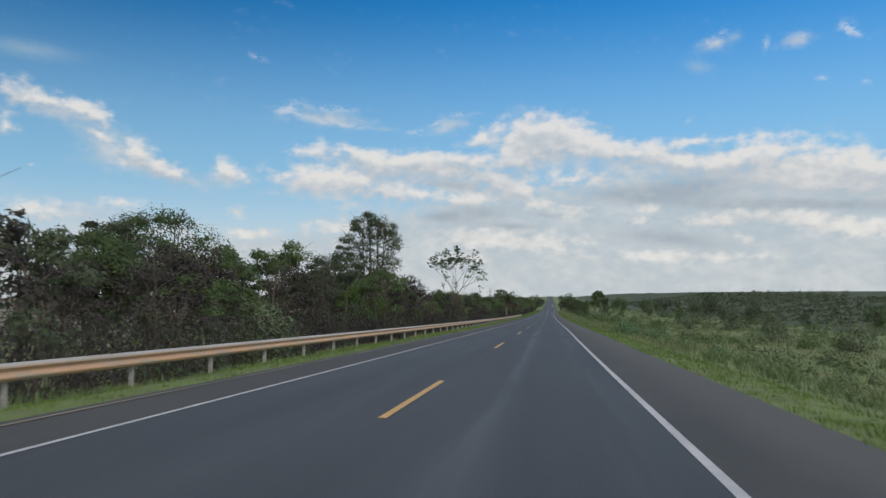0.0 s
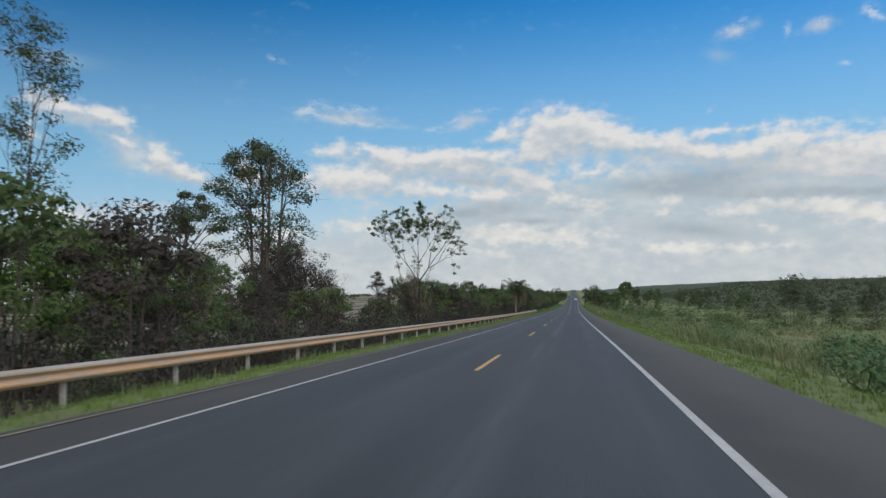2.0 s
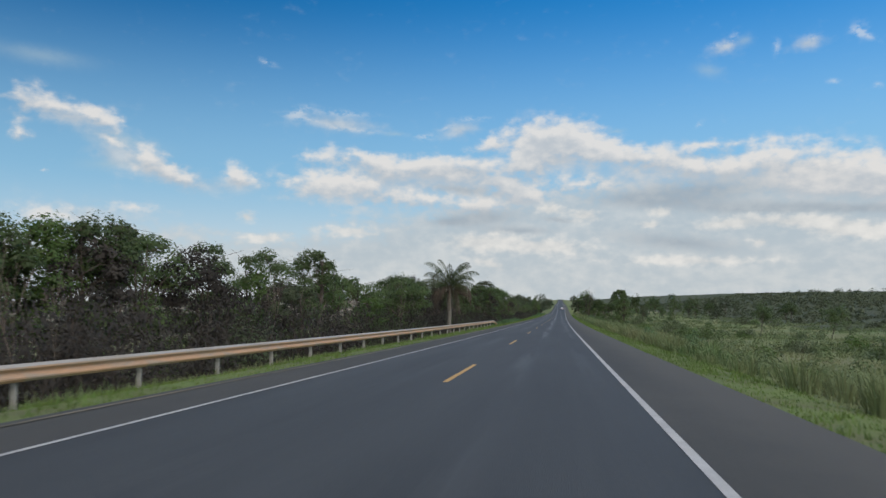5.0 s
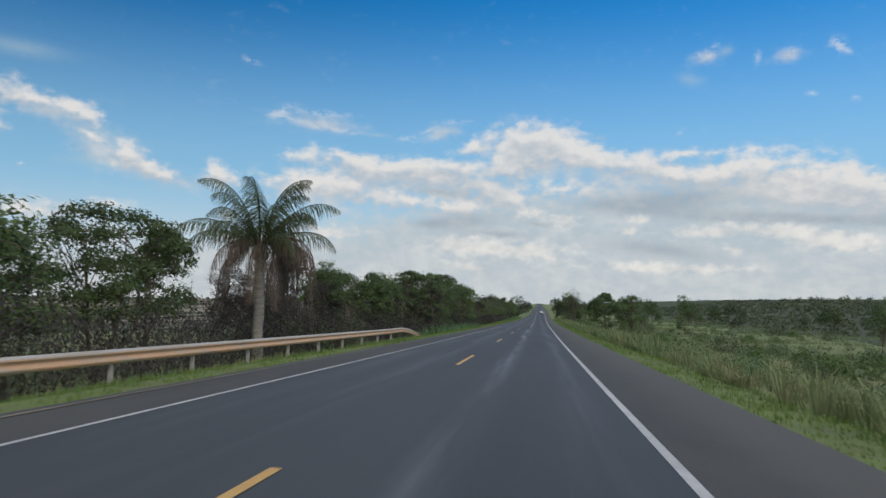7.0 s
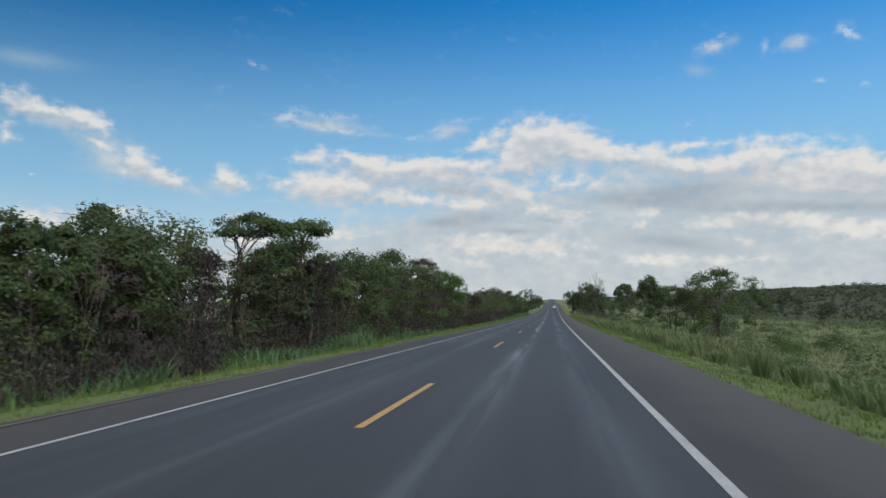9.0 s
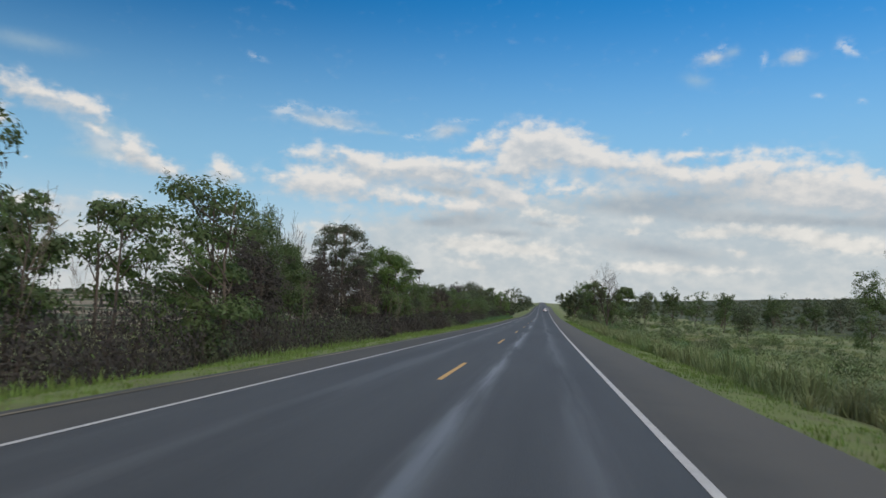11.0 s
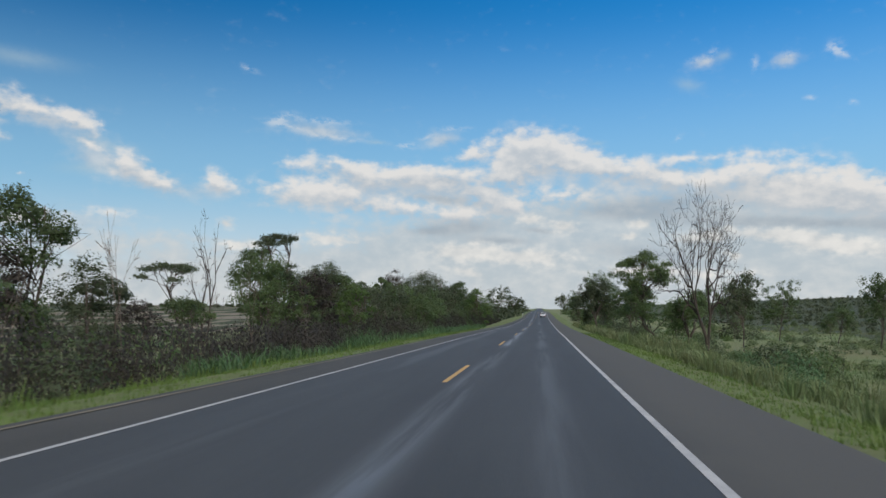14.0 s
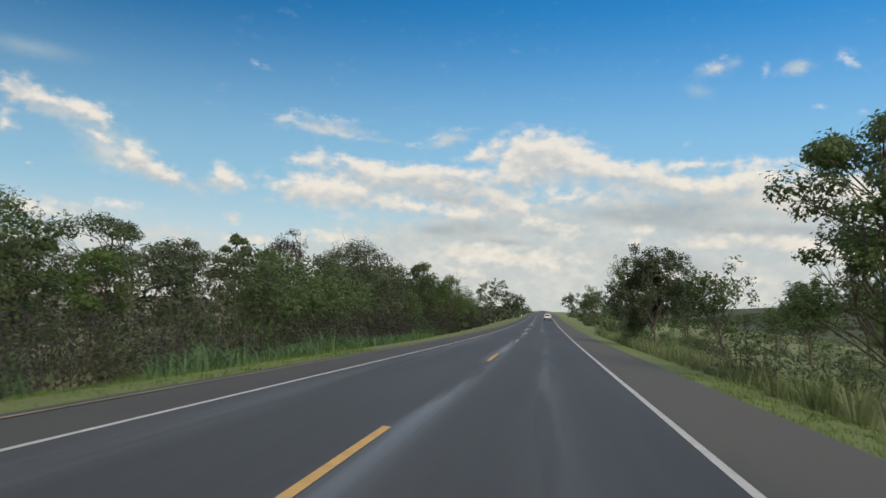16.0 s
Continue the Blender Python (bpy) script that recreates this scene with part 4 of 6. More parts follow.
def put(ob, x, y, scale=1.0, turn=0.0, sink=0.0, high=None):
    """Moves a freshly built plant to its place."""
    ob.matrix_world = pose(*spot(x, y, sink), 0, 0, turn) @ Matrix.Diagonal((scale, scale, (high or scale), 1))
    return ob


def sow(protos, places, rng, lo=0.85, hi=1.2):
    """Copies plants to many places; the first of each kind takes the first place given to it."""
    first = {}
    for i, (x, y, s) in enumerate(places):
        p = protos[i] if i < len(protos) else protos[int(rng.integers(len(protos)))]
        k = s * rng.uniform(lo, hi)
        m = pose(*spot(x, y, 0.05), rng.normal(0, 2), rng.normal(0, 2), rng.uniform(0, 360)) @ Matrix.Diagonal((k, k, k * rng.uniform(0.95, 1.04), 1))
        if p.name in first:
            copy_thing(p, m)
        else:
            first[p.name] = (p, m)
    for p, m in first.values():
        p.matrix_basis = m


# ---- trees that stand out, along the road's left side ----
put(tree(11, "tree", "tall slender tree with tufts of leaves above the thicket", 11.6, TALL, OLIVE_LEAF, each=90, clump=0.48, size=0.061, level=2, radius=0.13, lean=(0.04, 0), width=2.8), -16.2, 75.6)
put(tree(14, "tree", "open spreading tree with dark leaf tufts at bare limb ends", 14.2, dict(VASE, fork=6, first=3, after=0.5, tufts=1, angle=30, wiggle=0.12, thin=0.016, extra=0.35, lift=0.04), LEAF, each=30, clump=0.30, size=0.095, radius=0.17, wood_mat=TWIG, trunk_share=0.52, width=12.2, flatten=0.7), -16.4, 140.6)
put(tree(18, "tree", "low-forked twisting tree with a few leaf tufts", 8.6, dict(VASE, fork=5, first=3, after=0.8, tufts=0, angle=30, wiggle=0.22, thin=0.016, lift=0.06), LEAF, each=16, clump=0.28, size=0.09, radius=0.13, wood_mat=TWIG, trunk_share=0.22, width=5.6, flatten=0.7), -18.4, 139.4)
put(tree(15, "tree", "leafless tree leaning away with twisted limbs", 7.4, dict(DEAD, fork=5, first=2, after=0.7, angle=24, wiggle=0.14, thin=0.018), None, radius=0.13, wood_mat=PALE_BARK, trunk_share=0.4, lean=(-0.6, 0), stems=2, spread=0.1, width=6.4), -15.6, 136)
put(tree(16, "tree", "leafless sapling with thin forked branches", 6.8, BARE, None, level=2, radius=0.07, wood_mat=PALE_BARK, width=2.4), -18.5, 114)
put(snag(19, 8.1, 120), -16.9, 247.2)
put(crowned(34, "grey leafless tree with a rounded crown of dry vines", 8.2, 4.4, 0.42, DRY_LEAF, lumps=30, each=120, size=0.042, stems=3, flat=0.8, wood_mat=TWIG, deep=0.7, skirt=0.35, vines=60, lump=0.16, twigs=12), -20.6, 256.6)
put(crowned(35, "grey leafless tree with a rounded crown of dry vines", 10.0, 3.8, 0.42, DRY_LEAF, lumps=26, each=120, size=0.042, stems=3, flat=0.8, wood_mat=TWIG, deep=0.7, skirt=0.35, vines=46, lump=0.16, twigs=12), -25.2, 272.4)
put(crowned(36, "grey leafless tree with a rounded crown of dry vines", 8.4, 3.4, 0.42, DRY_LEAF, lumps=24, each=120, size=0.042, stems=3, flat=0.8, wood_mat=TWIG, deep=0.7, skirt=0.35, vines=44, lump=0.16, twigs=12), -22.3, 263.5)
put(crowned(37, "grey leafless tree with a rounded crown of dry vines", 7.1, 4.4, 0.42, DRY_LEAF, lumps=26, each=60, size=0.042, stems=3, flat=0.8, wood_mat=TWIG, deep=0.7, skirt=0.35, vines=12, lump=0.16, twigs=12), -19.6, 149.0)
put(crowned(39, "grey leafless tree with a rounded crown of dry vines", 6.7, 3.2, 0.42, DRY_LEAF, lumps=20, each=60, size=0.042, stems=3, flat=0.8, wood_mat=TWIG, deep=0.7, skirt=0.35, vines=40, lump=0.16, twigs=12), -25.6, 163.0)
put(tree(38, "tree", "grey leafless tree hung with dry vines", 6.2, dict(DEAD, fork=6, angle=30, wiggle=0.14, thin=0.012), DRY_LEAF, each=6, clump=0.3, size=0.05, radius=0.09, wood_mat=TWIG, trunk_share=0.25, stems=2, spread=0.25, width=3.4), -21.0, 69.0)
put(tree(22, "tree", "leafless tall tree with fine upright branches", 13.6, dict(DEAD, angle=27, wiggle=0.11, after=0.6, lift=0.08, thin=0.026), None, radius=0.24, wood_mat=TWIG, trunk_share=0.34, width=6.4), -29.2, 388.7)
put(crowned(23, "tall dark tree hung with vines above the thicket", 14.2, 8.2, 0.25, OLIVE_LEAF, lumps=52, each=270, size=0.10, stems=3, flat=0.7, deep=0.8, skirt=0.55, lump=0.13, vines=60), -25.2, 399)
put(crowned(33, "dense dark green tree with drooping outer twigs", 9.6, 5.4, 0.15, LEAF, lumps=34, each=300, size=0.095, stems=2, flat=0.9, deep=0.8, skirt=0.6, lump=0.17, vines=12), -24.9, 422.8)
put(tree(67, "tree", "small dark tree with drooping twigs", 5.6, dict(BROAD, bole=0.1), OLIVE_LEAF, each=40, clump=0.5, size=0.09, radius=0.10, width=3.4), -24.6, 428)
put(tree(25, "tree", "leafless forked tree with tall bare limbs", 12.2, dict(DEAD, fork=5, first=3, angle=36, wiggle=0.22, after=0.7, ratio=0.72, lift=0.02, thin=0.026), None, radius=0.26, wood_mat=TWIG, trunk_share=0.36, stems=2, spread=0.15, width=4.8), -30.5, 456.5)
put(tree(60, "tree", "dense dark green tree in the thicket", 7.8, dict(BROAD, bole=0.1), LEAF, each=46, clump=0.66, size=0.10, radius=0.15, stems=2, width=6.0), -23.5, 454)
put(tree(61, "tree", "dense dark olive tree in the thicket", 7.6, dict(BROAD, bole=0.1), OLIVE_LEAF, each=46, clump=0.66, size=0.10, radius=0.15, stems=2, width=5.4), -21.8, 464)
put(crowned(26, "flat-topped feathery tree above the thicket", 11.8, 5.6, 0.68, OLIVE_LEAF, lumps=16, each=190, size=0.095, stems=2, flat=0.5, deep=0.4, skirt=0.3, lump=0.13), -27.5, 466.6)
put(crowned(27, "small flat-topped tree with open branches", 6.6, 4.8, 0.74, OLIVE_LEAF, lumps=14, each=150, size=0.085, stems=1, flat=0.4, deep=0.35, skirt=0.1, lump=0.12), -25.6, 439.6)
put(tree(28, "tree", "pale dead sapling with broken branches", 5.0, dict(BARE, limbs=[5, 3]), None, level=1, radius=0.09, wood_mat=PALE_BARK, width=1.4), -15.5, 405)
put(tree(29, "tree", "flat-topped tree on a far rise", 10.2, FLAT, OLIVE_LEAF, each=26, clump=0.8, size=0.22, radius=0.18, width=8), -14.5, 645)
put(tree(30, "tree", "low flat-topped tree on a far rise", 7.2, FLAT, OLIVE_LEAF, each=26, clump=0.8, size=0.22, radius=0.18, width=8), -11, 662)
put(tree(31, "tree", "tall leafy tree rising from the thicket", 10.8, BROAD, LEAF, each=64, clump=0.62, size=0.09, radius=0.18, stems=3, width=6.4), -24.3, 365)
put(tree(62, "tree", "leafy green tree above brown undergrowth", 8.0, dict(BROAD, bole=0.2), LEAF, each=60, clump=0.6, size=0.09, radius=0.14, stems=2, width=5.2), -21, 368)
put(tree(63, "tree", "narrow dark tree beside a bare one", 9.4, dict(TALL, bole=0.3), LEAF, each=60, clump=0.6, size=0.095, radius=0.13, width=3.6), -26.2, 380)
put(tree(64, "tree", "low round green tree before bare trees", 7.6, dict(BROAD, bole=0.2), LEAF, each=60, clump=0.6, size=0.09, radius=0.14, stems=2, width=5.0), -21.4, 271)
put(tree(66, "tree", "slender leafless tree with forked top", 11.4, dict(DEAD, fork=4, first=2, angle=26, wiggle=0.1, after=0.6, thin=0.02), None, radius=0.12, wood_mat=PALE_BARK, trunk_share=0.5, width=3.6), -38.5, 161)

put(crowned(12, "tall round-crowned grey-green tree on slender trunks above the thicket", 20.4, 10.6, 0.46, OLIVE_LEAF, lumps=56, each=220, size=0.13, stems=4, flat=0.8, deep=0.9, skirt=0.5, lump=0.13), -29.5, 125.5)
put(crowned(13, "tall slender tree with an open grey-green crown", 14.6, 6.4, 0.3, OLIVE_LEAF, lumps=32, each=170, size=0.12, stems=2, deep=0.9, skirt=0.4, lump=0.14), -31.5, 116)
put(crowned(17, "wide dark-crowned tree beside a palm", 7.4, 7.6, 0.36, LEAF, lumps=40, each=300, size=0.085, stems=3, flat=0.65, deep=0.7, lump=0.12, vines=14), -17.8, 226.5)
put(crowned(20, "flat-topped green tree above brown vines", 8.4, 4.0, 0.55, LEAF, lumps=18, each=240, size=0.085, stems=2, flat=0.6, deep=0.5, skirt=0.3), -15.6, 290)
put(crowned(21, "flat-topped green tree with an open crown", 8.0, 3.8, 0.58, LEAF, lumps=16, each=240, size=0.085, stems=1, flat=0.6, deep=0.5, skirt=0.3), -13.3, 291.5)
put(crowned(24, "dense rounded bright green tree", 12.0, 9.4, 0.08, BRIGHT_LEAF, lumps=90, each=420, size=0.10, stems=3, flat=0.9, deep=0.75, skirt=0.75, lump=0.145), -22.2, 409)

# the crowns that stand out of the thicket: place, height, width, how far up the crown begins, leaves
CROWNS_START = [(-34.1, 56, 11.2, 6.4, 0.31, OLIVE_LEAF), (-34.0, 64, 12.3, 11.0, 0.48, LEAF), (-28.2, 66, 9.2, 4.7, 0.28, LEAF), (-24.1, 68, 9.8, 6.9, 0.28, LEAF),
                (-25.5, 84, 10.0, 4.8, 0.25, OLIVE_LEAF), (-21.1, 86, 7.3, 6.6, 0.09, BRIGHT_LEAF), (-28.0, 46, 8.8, 5.9, 0.28, LEAF)]
CROWNS_GAP = [(-25.3, 88, 7.9, 4.4, 0.2, OLIVE_LEAF), (-26.4, 94, 8.6, 4.2, 0.2, DRY_LEAF), (-26.2, 98, 8.7, 3.8, 0.2, LEAF), (-20.3, 136, 4.6, 4.4, 0.1, OLIVE_LEAF), (-17.6, 143, 3.6, 4.6, 0.1, DRY_LEAF),
              (-18.8, 262, 7.2, 4.2, 0.12, LEAF), (-18.8, 272, 7.7, 4.4, 0.12, LEAF), (-18.7, 286, 8.6, 5.3, 0.15, LEAF), (-17.1, 300, 8.6, 5.1, 0.15, LEAF), (-15.5, 316, 8.2, 5.1, 0.15, LEAF)]
CROWNS_FILL = [(-25.4, 392, 8.7, 5.6, 0.1, DRY_LEAF), (-25.5, 384, 7.2, 4.8, 0.1, DRY_LEAF), (-24.7, 404, 10.0, 4.8, 0.1, OLIVE_LEAF),
               (-20.8, 237, 7.7, 3.7, 0.35, LEAF), (-18.1, 245, 4.4, 2.7, 0.1, DRY_LEAF), (-18.4, 253, 4.6, 4.1, 0.12, DRY_LEAF), (-15.6, 290, 5.9, 3.5, 0.12, OLIVE_LEAF), (-14.0, 291.5, 6.2, 2.5, 0.15, OLIVE_LEAF),
               (-13.3, 294, 6.2, 2.6, 0.12, DRY_LEAF), (-28.4, 463, 10.4, 5.3, 0.2, LEAF), (-27.0, 468, 9.2, 5.0, 0.15, OLIVE_LEAF), (-26.4, 477, 9.2, 5.9, 0.15, LEAF)]
CROWNS_RAIL = [(-31.0, 177, 9.9, 2.8, 0.3, DRY_LEAF), (-26.2, 183.5, 9.4, 3.4, 0.25, OLIVE_LEAF), (-23.8, 166, 8.3, 4.8, 0.13, LEAF), (-23.3, 169, 7.5, 4.0, 0.09, LEAF), (-23.1, 172, 7.8, 4.0, 0.09, BRIGHT_LEAF), (-21.7, 174, 8.4, 4.8, 0.11, LEAF), (-20.6, 177, 7.8, 4.4, 0.09, LEAF),
               (-21.2, 185, 8.2, 4.4, 0.10, LEAF), (-20.9, 193, 8.3, 5.2, 0.13, LEAF), (-19.1, 199, 8.6, 4.0, 0.22, LEAF), (-14.9, 212, 6.6, 7.4, 0.08, LEAF), (-18.2, 220, 6.1, 6.0, 0.11, LEAF)]
CROWNS_MIDDLE = [(-19.6, 268, 7.4, 4.7, 0.12, LEAF), (-18.0, 280, 8.0, 5.3, 0.19, LEAF), (-16.1, 272, 6.2, 3.5, 0.22, LEAF), (-15.7, 274, 6.1, 2.5, 0.22, LEAF), (-15.5, 277, 6.8, 3.6, 0.15, LEAF),
                 (-15.9, 281, 5.9, 2.2, 0.19, LEAF), (-16.2, 285, 6.6, 2.9, 0.12, DRY_LEAF), (-15.7, 305, 6.9, 3.2, 0.19, OLIVE_LEAF), (-15.9, 312, 8.5, 4.8, 0.22, LEAF), (-15.0, 322, 9.1, 4.8, 0.25, LEAF), (-13.7, 336, 8.7, 5.1, 0.19, LEAF)]
CROWNS_END = [(-27.8, 480, 7.1, 4.8, 0.22, OLIVE_LEAF), (-26.9, 486, 9.2, 7.3, 0.25, LEAF), (-25.2, 494, 8.1, 6.1, 0.19, OLIVE_LEAF), (-22.9, 497, 8.7, 2.8, 0.12, LEAF), (-23.8, 505, 8.6, 4.2, 0.19, BRIGHT_LEAF),
              (-24.0, 512, 10.6, 4.2, 0.31, DRY_LEAF), (-20.8, 526, 11.1, 11.7, 0.19, OLIVE_LEAF), (-17.0, 545, 10.3, 4.2, 0.25, LEAF), (-14.3, 556, 8.6, 5.5, 0.12, BRIGHT_LEAF)]
CROWN_WORDS = {LEAF: "dark green tree with a lumpy crown rising from the thicket", OLIVE_LEAF: "grey-green tree with a lumpy crown above dry undergrowth",
               BRIGHT_LEAF: "fresh green leafy tree standing in the dark thicket", DRY_LEAF: "tree smothered by dry brown vines in the thicket"}
for k, (x, y, high, wide, base, leaf) in enumerate(CROWNS_START + CROWNS_GAP + CROWNS_FILL + CROWNS_RAIL + CROWNS_MIDDLE + CROWNS_END):
    put(crowned(300 + k, CROWN_WORDS[leaf], high, wide, base, leaf, lumps=int(12 + wide * 3.4), each=190 if leaf is DRY_LEAF else 230, size=0.075 if leaf is DRY_LEAF else 0.10 if y > 120 else 0.12, stems=1 + int(wide > 3.5) + int(wide > 8),
                flat=0.8, deep=0.8, skirt=0.6 if base < 0.5 else 0.35, vines=int(wide * (14 if leaf is DRY_LEAF else 4)), lump=0.20 if wide < 6 else 0.14), x, y)

# ---- trees that stand out, along the road's right side ----
put(tree(41, "tree", "leafless dead tree with many twisting branches", 10.2, dict(DEAD, fork=7, first=4, angle=36, lift=0.05, wiggle=0.26, ratio=0.84, thin=0.014, extra=0.3), None, radius=0.19, wood_mat=TWIG, trunk_share=0.3, stems=2, spread=0.12, width=5.0), 10.2, 440.5)
put(crowned(42, "leafy tree with an open dark green crown", 9.4, 7.2, 0.24, LEAF, lumps=50, each=300, size=0.085, stems=1, flat=0.8, deep=0.75, skirt=0.65, lump=0.105), 9.8, 468)
put(tree(54, "tree", "low rounded leafy tree beside taller trees", 4.8, dict(UMBRELLA, angle=46, first=5, tufts=0), LEAF, each=60, clump=0.5, size=0.09, radius=0.12, trunk_share=0.25, width=4.0), 13.2, 462)
put(tree(55, "tree", "low rounded leafy tree near the road edge", 7.0, dict(UMBRELLA, angle=46, first=5, tufts=1), OLIVE_LEAF, each=60, clump=0.5, size=0.10, radius=0.12, trunk_share=0.25, width=5.2), 7.6, 500)
put(tree(56, "tree", "small dense round tree over tall grass", 5.2, dict(UMBRELLA, angle=46, first=4, tufts=1, fork=4), LEAF, each=60, clump=0.4, size=0.085, radius=0.08, trunk_share=0.4, width=2.0), 8.6, 323)
put(crowned(57, "low spreading green tree over tall grass", 5.8, 4.8, 0.15, LEAF, lumps=24, each=180, size=0.085, stems=2, flat=0.7, deep=0.7, skirt=0.4, lump=0.13), 14.4, 330)
put(tree(58, "tree", "open flat-topped tree among shrubs", 8.6, UMBRELLA, LEAF, each=30, clump=0.55, size=0.15, radius=0.14, trunk_share=0.4, width=6), 29.5, 537)
put(tree(59, "tree", "spreading green tree among shrubs", 10.2, UMBRELLA, LEAF, each=30, clump=0.6, size=0.15, radius=0.16, trunk_share=0.3, stems=2, width=8), 37.5, 540)
put(tree(43, "tree", "broad dark green tree beside the road", 12.0, BROAD, LEAF, each=60, clump=0.77, size=0.109, radius=0.2, stems=2, width=8), 13, 566)
put(tree(44, "tree", "open green tree with a pale trunk", 9.4, OPEN, OLIVE_LEAF, each=52, clump=0.59, size=0.095, radius=0.15, width=5), 16.1, 537.6)
put(crowned(45, "green tree with a wide uneven crown over tall grass", 7.2, 5.8, 0.22, LEAF, lumps=36, each=200, size=0.085, stems=2, flat=0.8, deep=0.7, skirt=0.55, lump=0.13), 14.1, 320.8)
put(crowned(46, "small open green tree over tall grass", 5.4, 4.8, 0.15, LEAF, lumps=24, each=180, size=0.085, stems=2, flat=0.7, deep=0.7, skirt=0.4, lump=0.13), 10.8, 323)
put(tree(47, "tree", "small rounded tree in the meadow", 9.2, BROAD, LEAF, each=52, clump=0.59, size=0.116, radius=0.14, width=6), 36.1, 398)
put(tree(48, "tree", "green tree standing among shrubs", 10.4, BROAD, LEAF, each=52, clump=0.68, size=0.136, radius=0.16, width=7), 42.5, 537)
put(tree(49, "tree", "rounded tree standing among shrubs", 8.4, BROAD, LEAF, each=52, clump=0.68, size=0.136, radius=0.16, width=6), 39.6, 487)
put(crowned(50, "dense dome-shaped dark tree standing alone", 15.6, 13.0, 0.12, LEAF, lumps=44, each=200, size=0.36, stems=2, flat=0.85, deep=0.7, skirt=0.5, lump=0.16), 43, 740)
put(tree(51, "tree", "flat-topped tree on a far rise", 8.8, FLAT, OLIVE_LEAF, each=26, clump=0.9, size=0.22, radius=0.16, width=7), 8.6, 749)
put(tree(52, "tree", "small open tree over a field", 8.0, FLAT, OLIVE_LEAF, each=48, clump=0.51, size=0.102, radius=0.13, width=4.5), 42.5, 216)
put(tree(53, "tree", "small open tree over a field", 8.6, FLAT, OLIVE_LEAF, each=48, clump=0.51, size=0.102, radius=0.13, width=4.5), 44.5, 226, turn=140)

# ---- palm ----
def palm(seed):
    rng = np.random.default_rng(seed)
    ob = thing("palm_tree", pose(0, 0, 0), "feather palm with arching green fronds and hanging dead ones", "palm")
    wood = Wood()
    n = 16
    wood.tube([(0.03 * math.sin(i), 0.02 * i / n, -0.3 + 6.0 * i / n) for i in range(n + 1)],
              [0.30 - 0.07 * min(1, i / 5) + 0.016 * (i % 2) for i in range(n + 1)], 10)
    part("trunk", mesh_of("trunk", wood.v, wood.f, PALM_BARK, True), ob, "ringed grey palm trunk")
    boots = Wood()
    for k in range(26):
        a, h = k * 2.4, 4.7 + 1.1 * k / 26
        d = np.array((math.cos(a), math.sin(a), 0))
        boots.tube([d * 0.17 + (0, 0, h), d * 0.30 + (0, 0, h + 0.35), d * 0.36 + (0, 0, h + 0.6)], [0.07, 0.05, 0.02], 4)
    part("frond_stub", mesh_of("frond_stub", boots.v, boots.f, DEAD_FROND), ob, "old brown frond stubs")

    def frond(a, rise, length, dead):
        stem, v, f = Wood(), [], []
        d = np.array((math.cos(a), math.sin(a), 0.0))
        p, pts = np.array((0, 0, 5.7)) + d * 0.15, []
        pitch = rise
        steps = 14
        for i in range(steps + 1):
            pts.append(p.copy())
            p = p + (d * math.cos(pitch) + np.array((0, 0, 1)) * math.sin(pitch)) * length / steps
            pitch -= (0.035 + 0.30 * (i / steps) ** 1.7) if not dead else 0.19 * (0.5 + i / steps)
            pitch = max(pitch, -1.45)
        stem.tube(pts, [0.045 * (1 - 0.8 * i / steps) for i in range(steps + 1)], 4)
        side = np.cross(d, (0, 0, 1))
        for i in range(64):
            q = 0.12 + 0.88 * i / 64
            j = min(int(q * steps), steps - 1)
            at = pts[j] + (pts[j + 1] - pts[j]) * (q * steps - j)
            along = unit(pts[j + 1] - pts[j])
            long = 0.95 * math.sin(math.pi * min(0.97, 0.18 + 0.8 * q)) ** 0.7
            for s in (-1, 1):
                w = unit(side * s * 0.8 + along * 0.5 + np.array((0, 0, -0.95 if not dead else -1.2)) + rng.normal(0, 0.12, 3))
                tip = at + w * long + np.array((0, 0, -0.30 * long))
                mid = at + w * long * 0.5
                t = along * 0.013
                b = len(v)
                v.extend([tuple(at - t), tuple(at + t), tuple(mid + t * 1.1), tuple(mid - t * 1.1), tuple(tip)])
                f.extend([(b, b + 1, b + 2, b + 3), (b + 3, b + 2, b + 4)])
        sv, sf = stem.v, stem.f
        b = len(v)
        v.extend(sv)
        f.extend([tuple(k + b for k in q) for q in sf])
        return mesh_of("frond", v, f, DEAD_FROND if dead else PALM_LEAF)

    for k in range(20):
        part("frond", frond(k * 2.399 + rng.normal(0, 0.15), radians(86 - 3.6 * k + rng.normal(0, 4)), rng.uniform(3.7, 4.6), False), ob)
    for k in range(15):
        part("dead_frond", frond(k * 0.45 + rng.normal(0, 0.15), radians(24 - rng.uniform(0, 50)), rng.uniform(3.0, 4.3), True), ob, "brown hanging dead frond")
    return ob


put(palm(5), -12.6, 230.5)

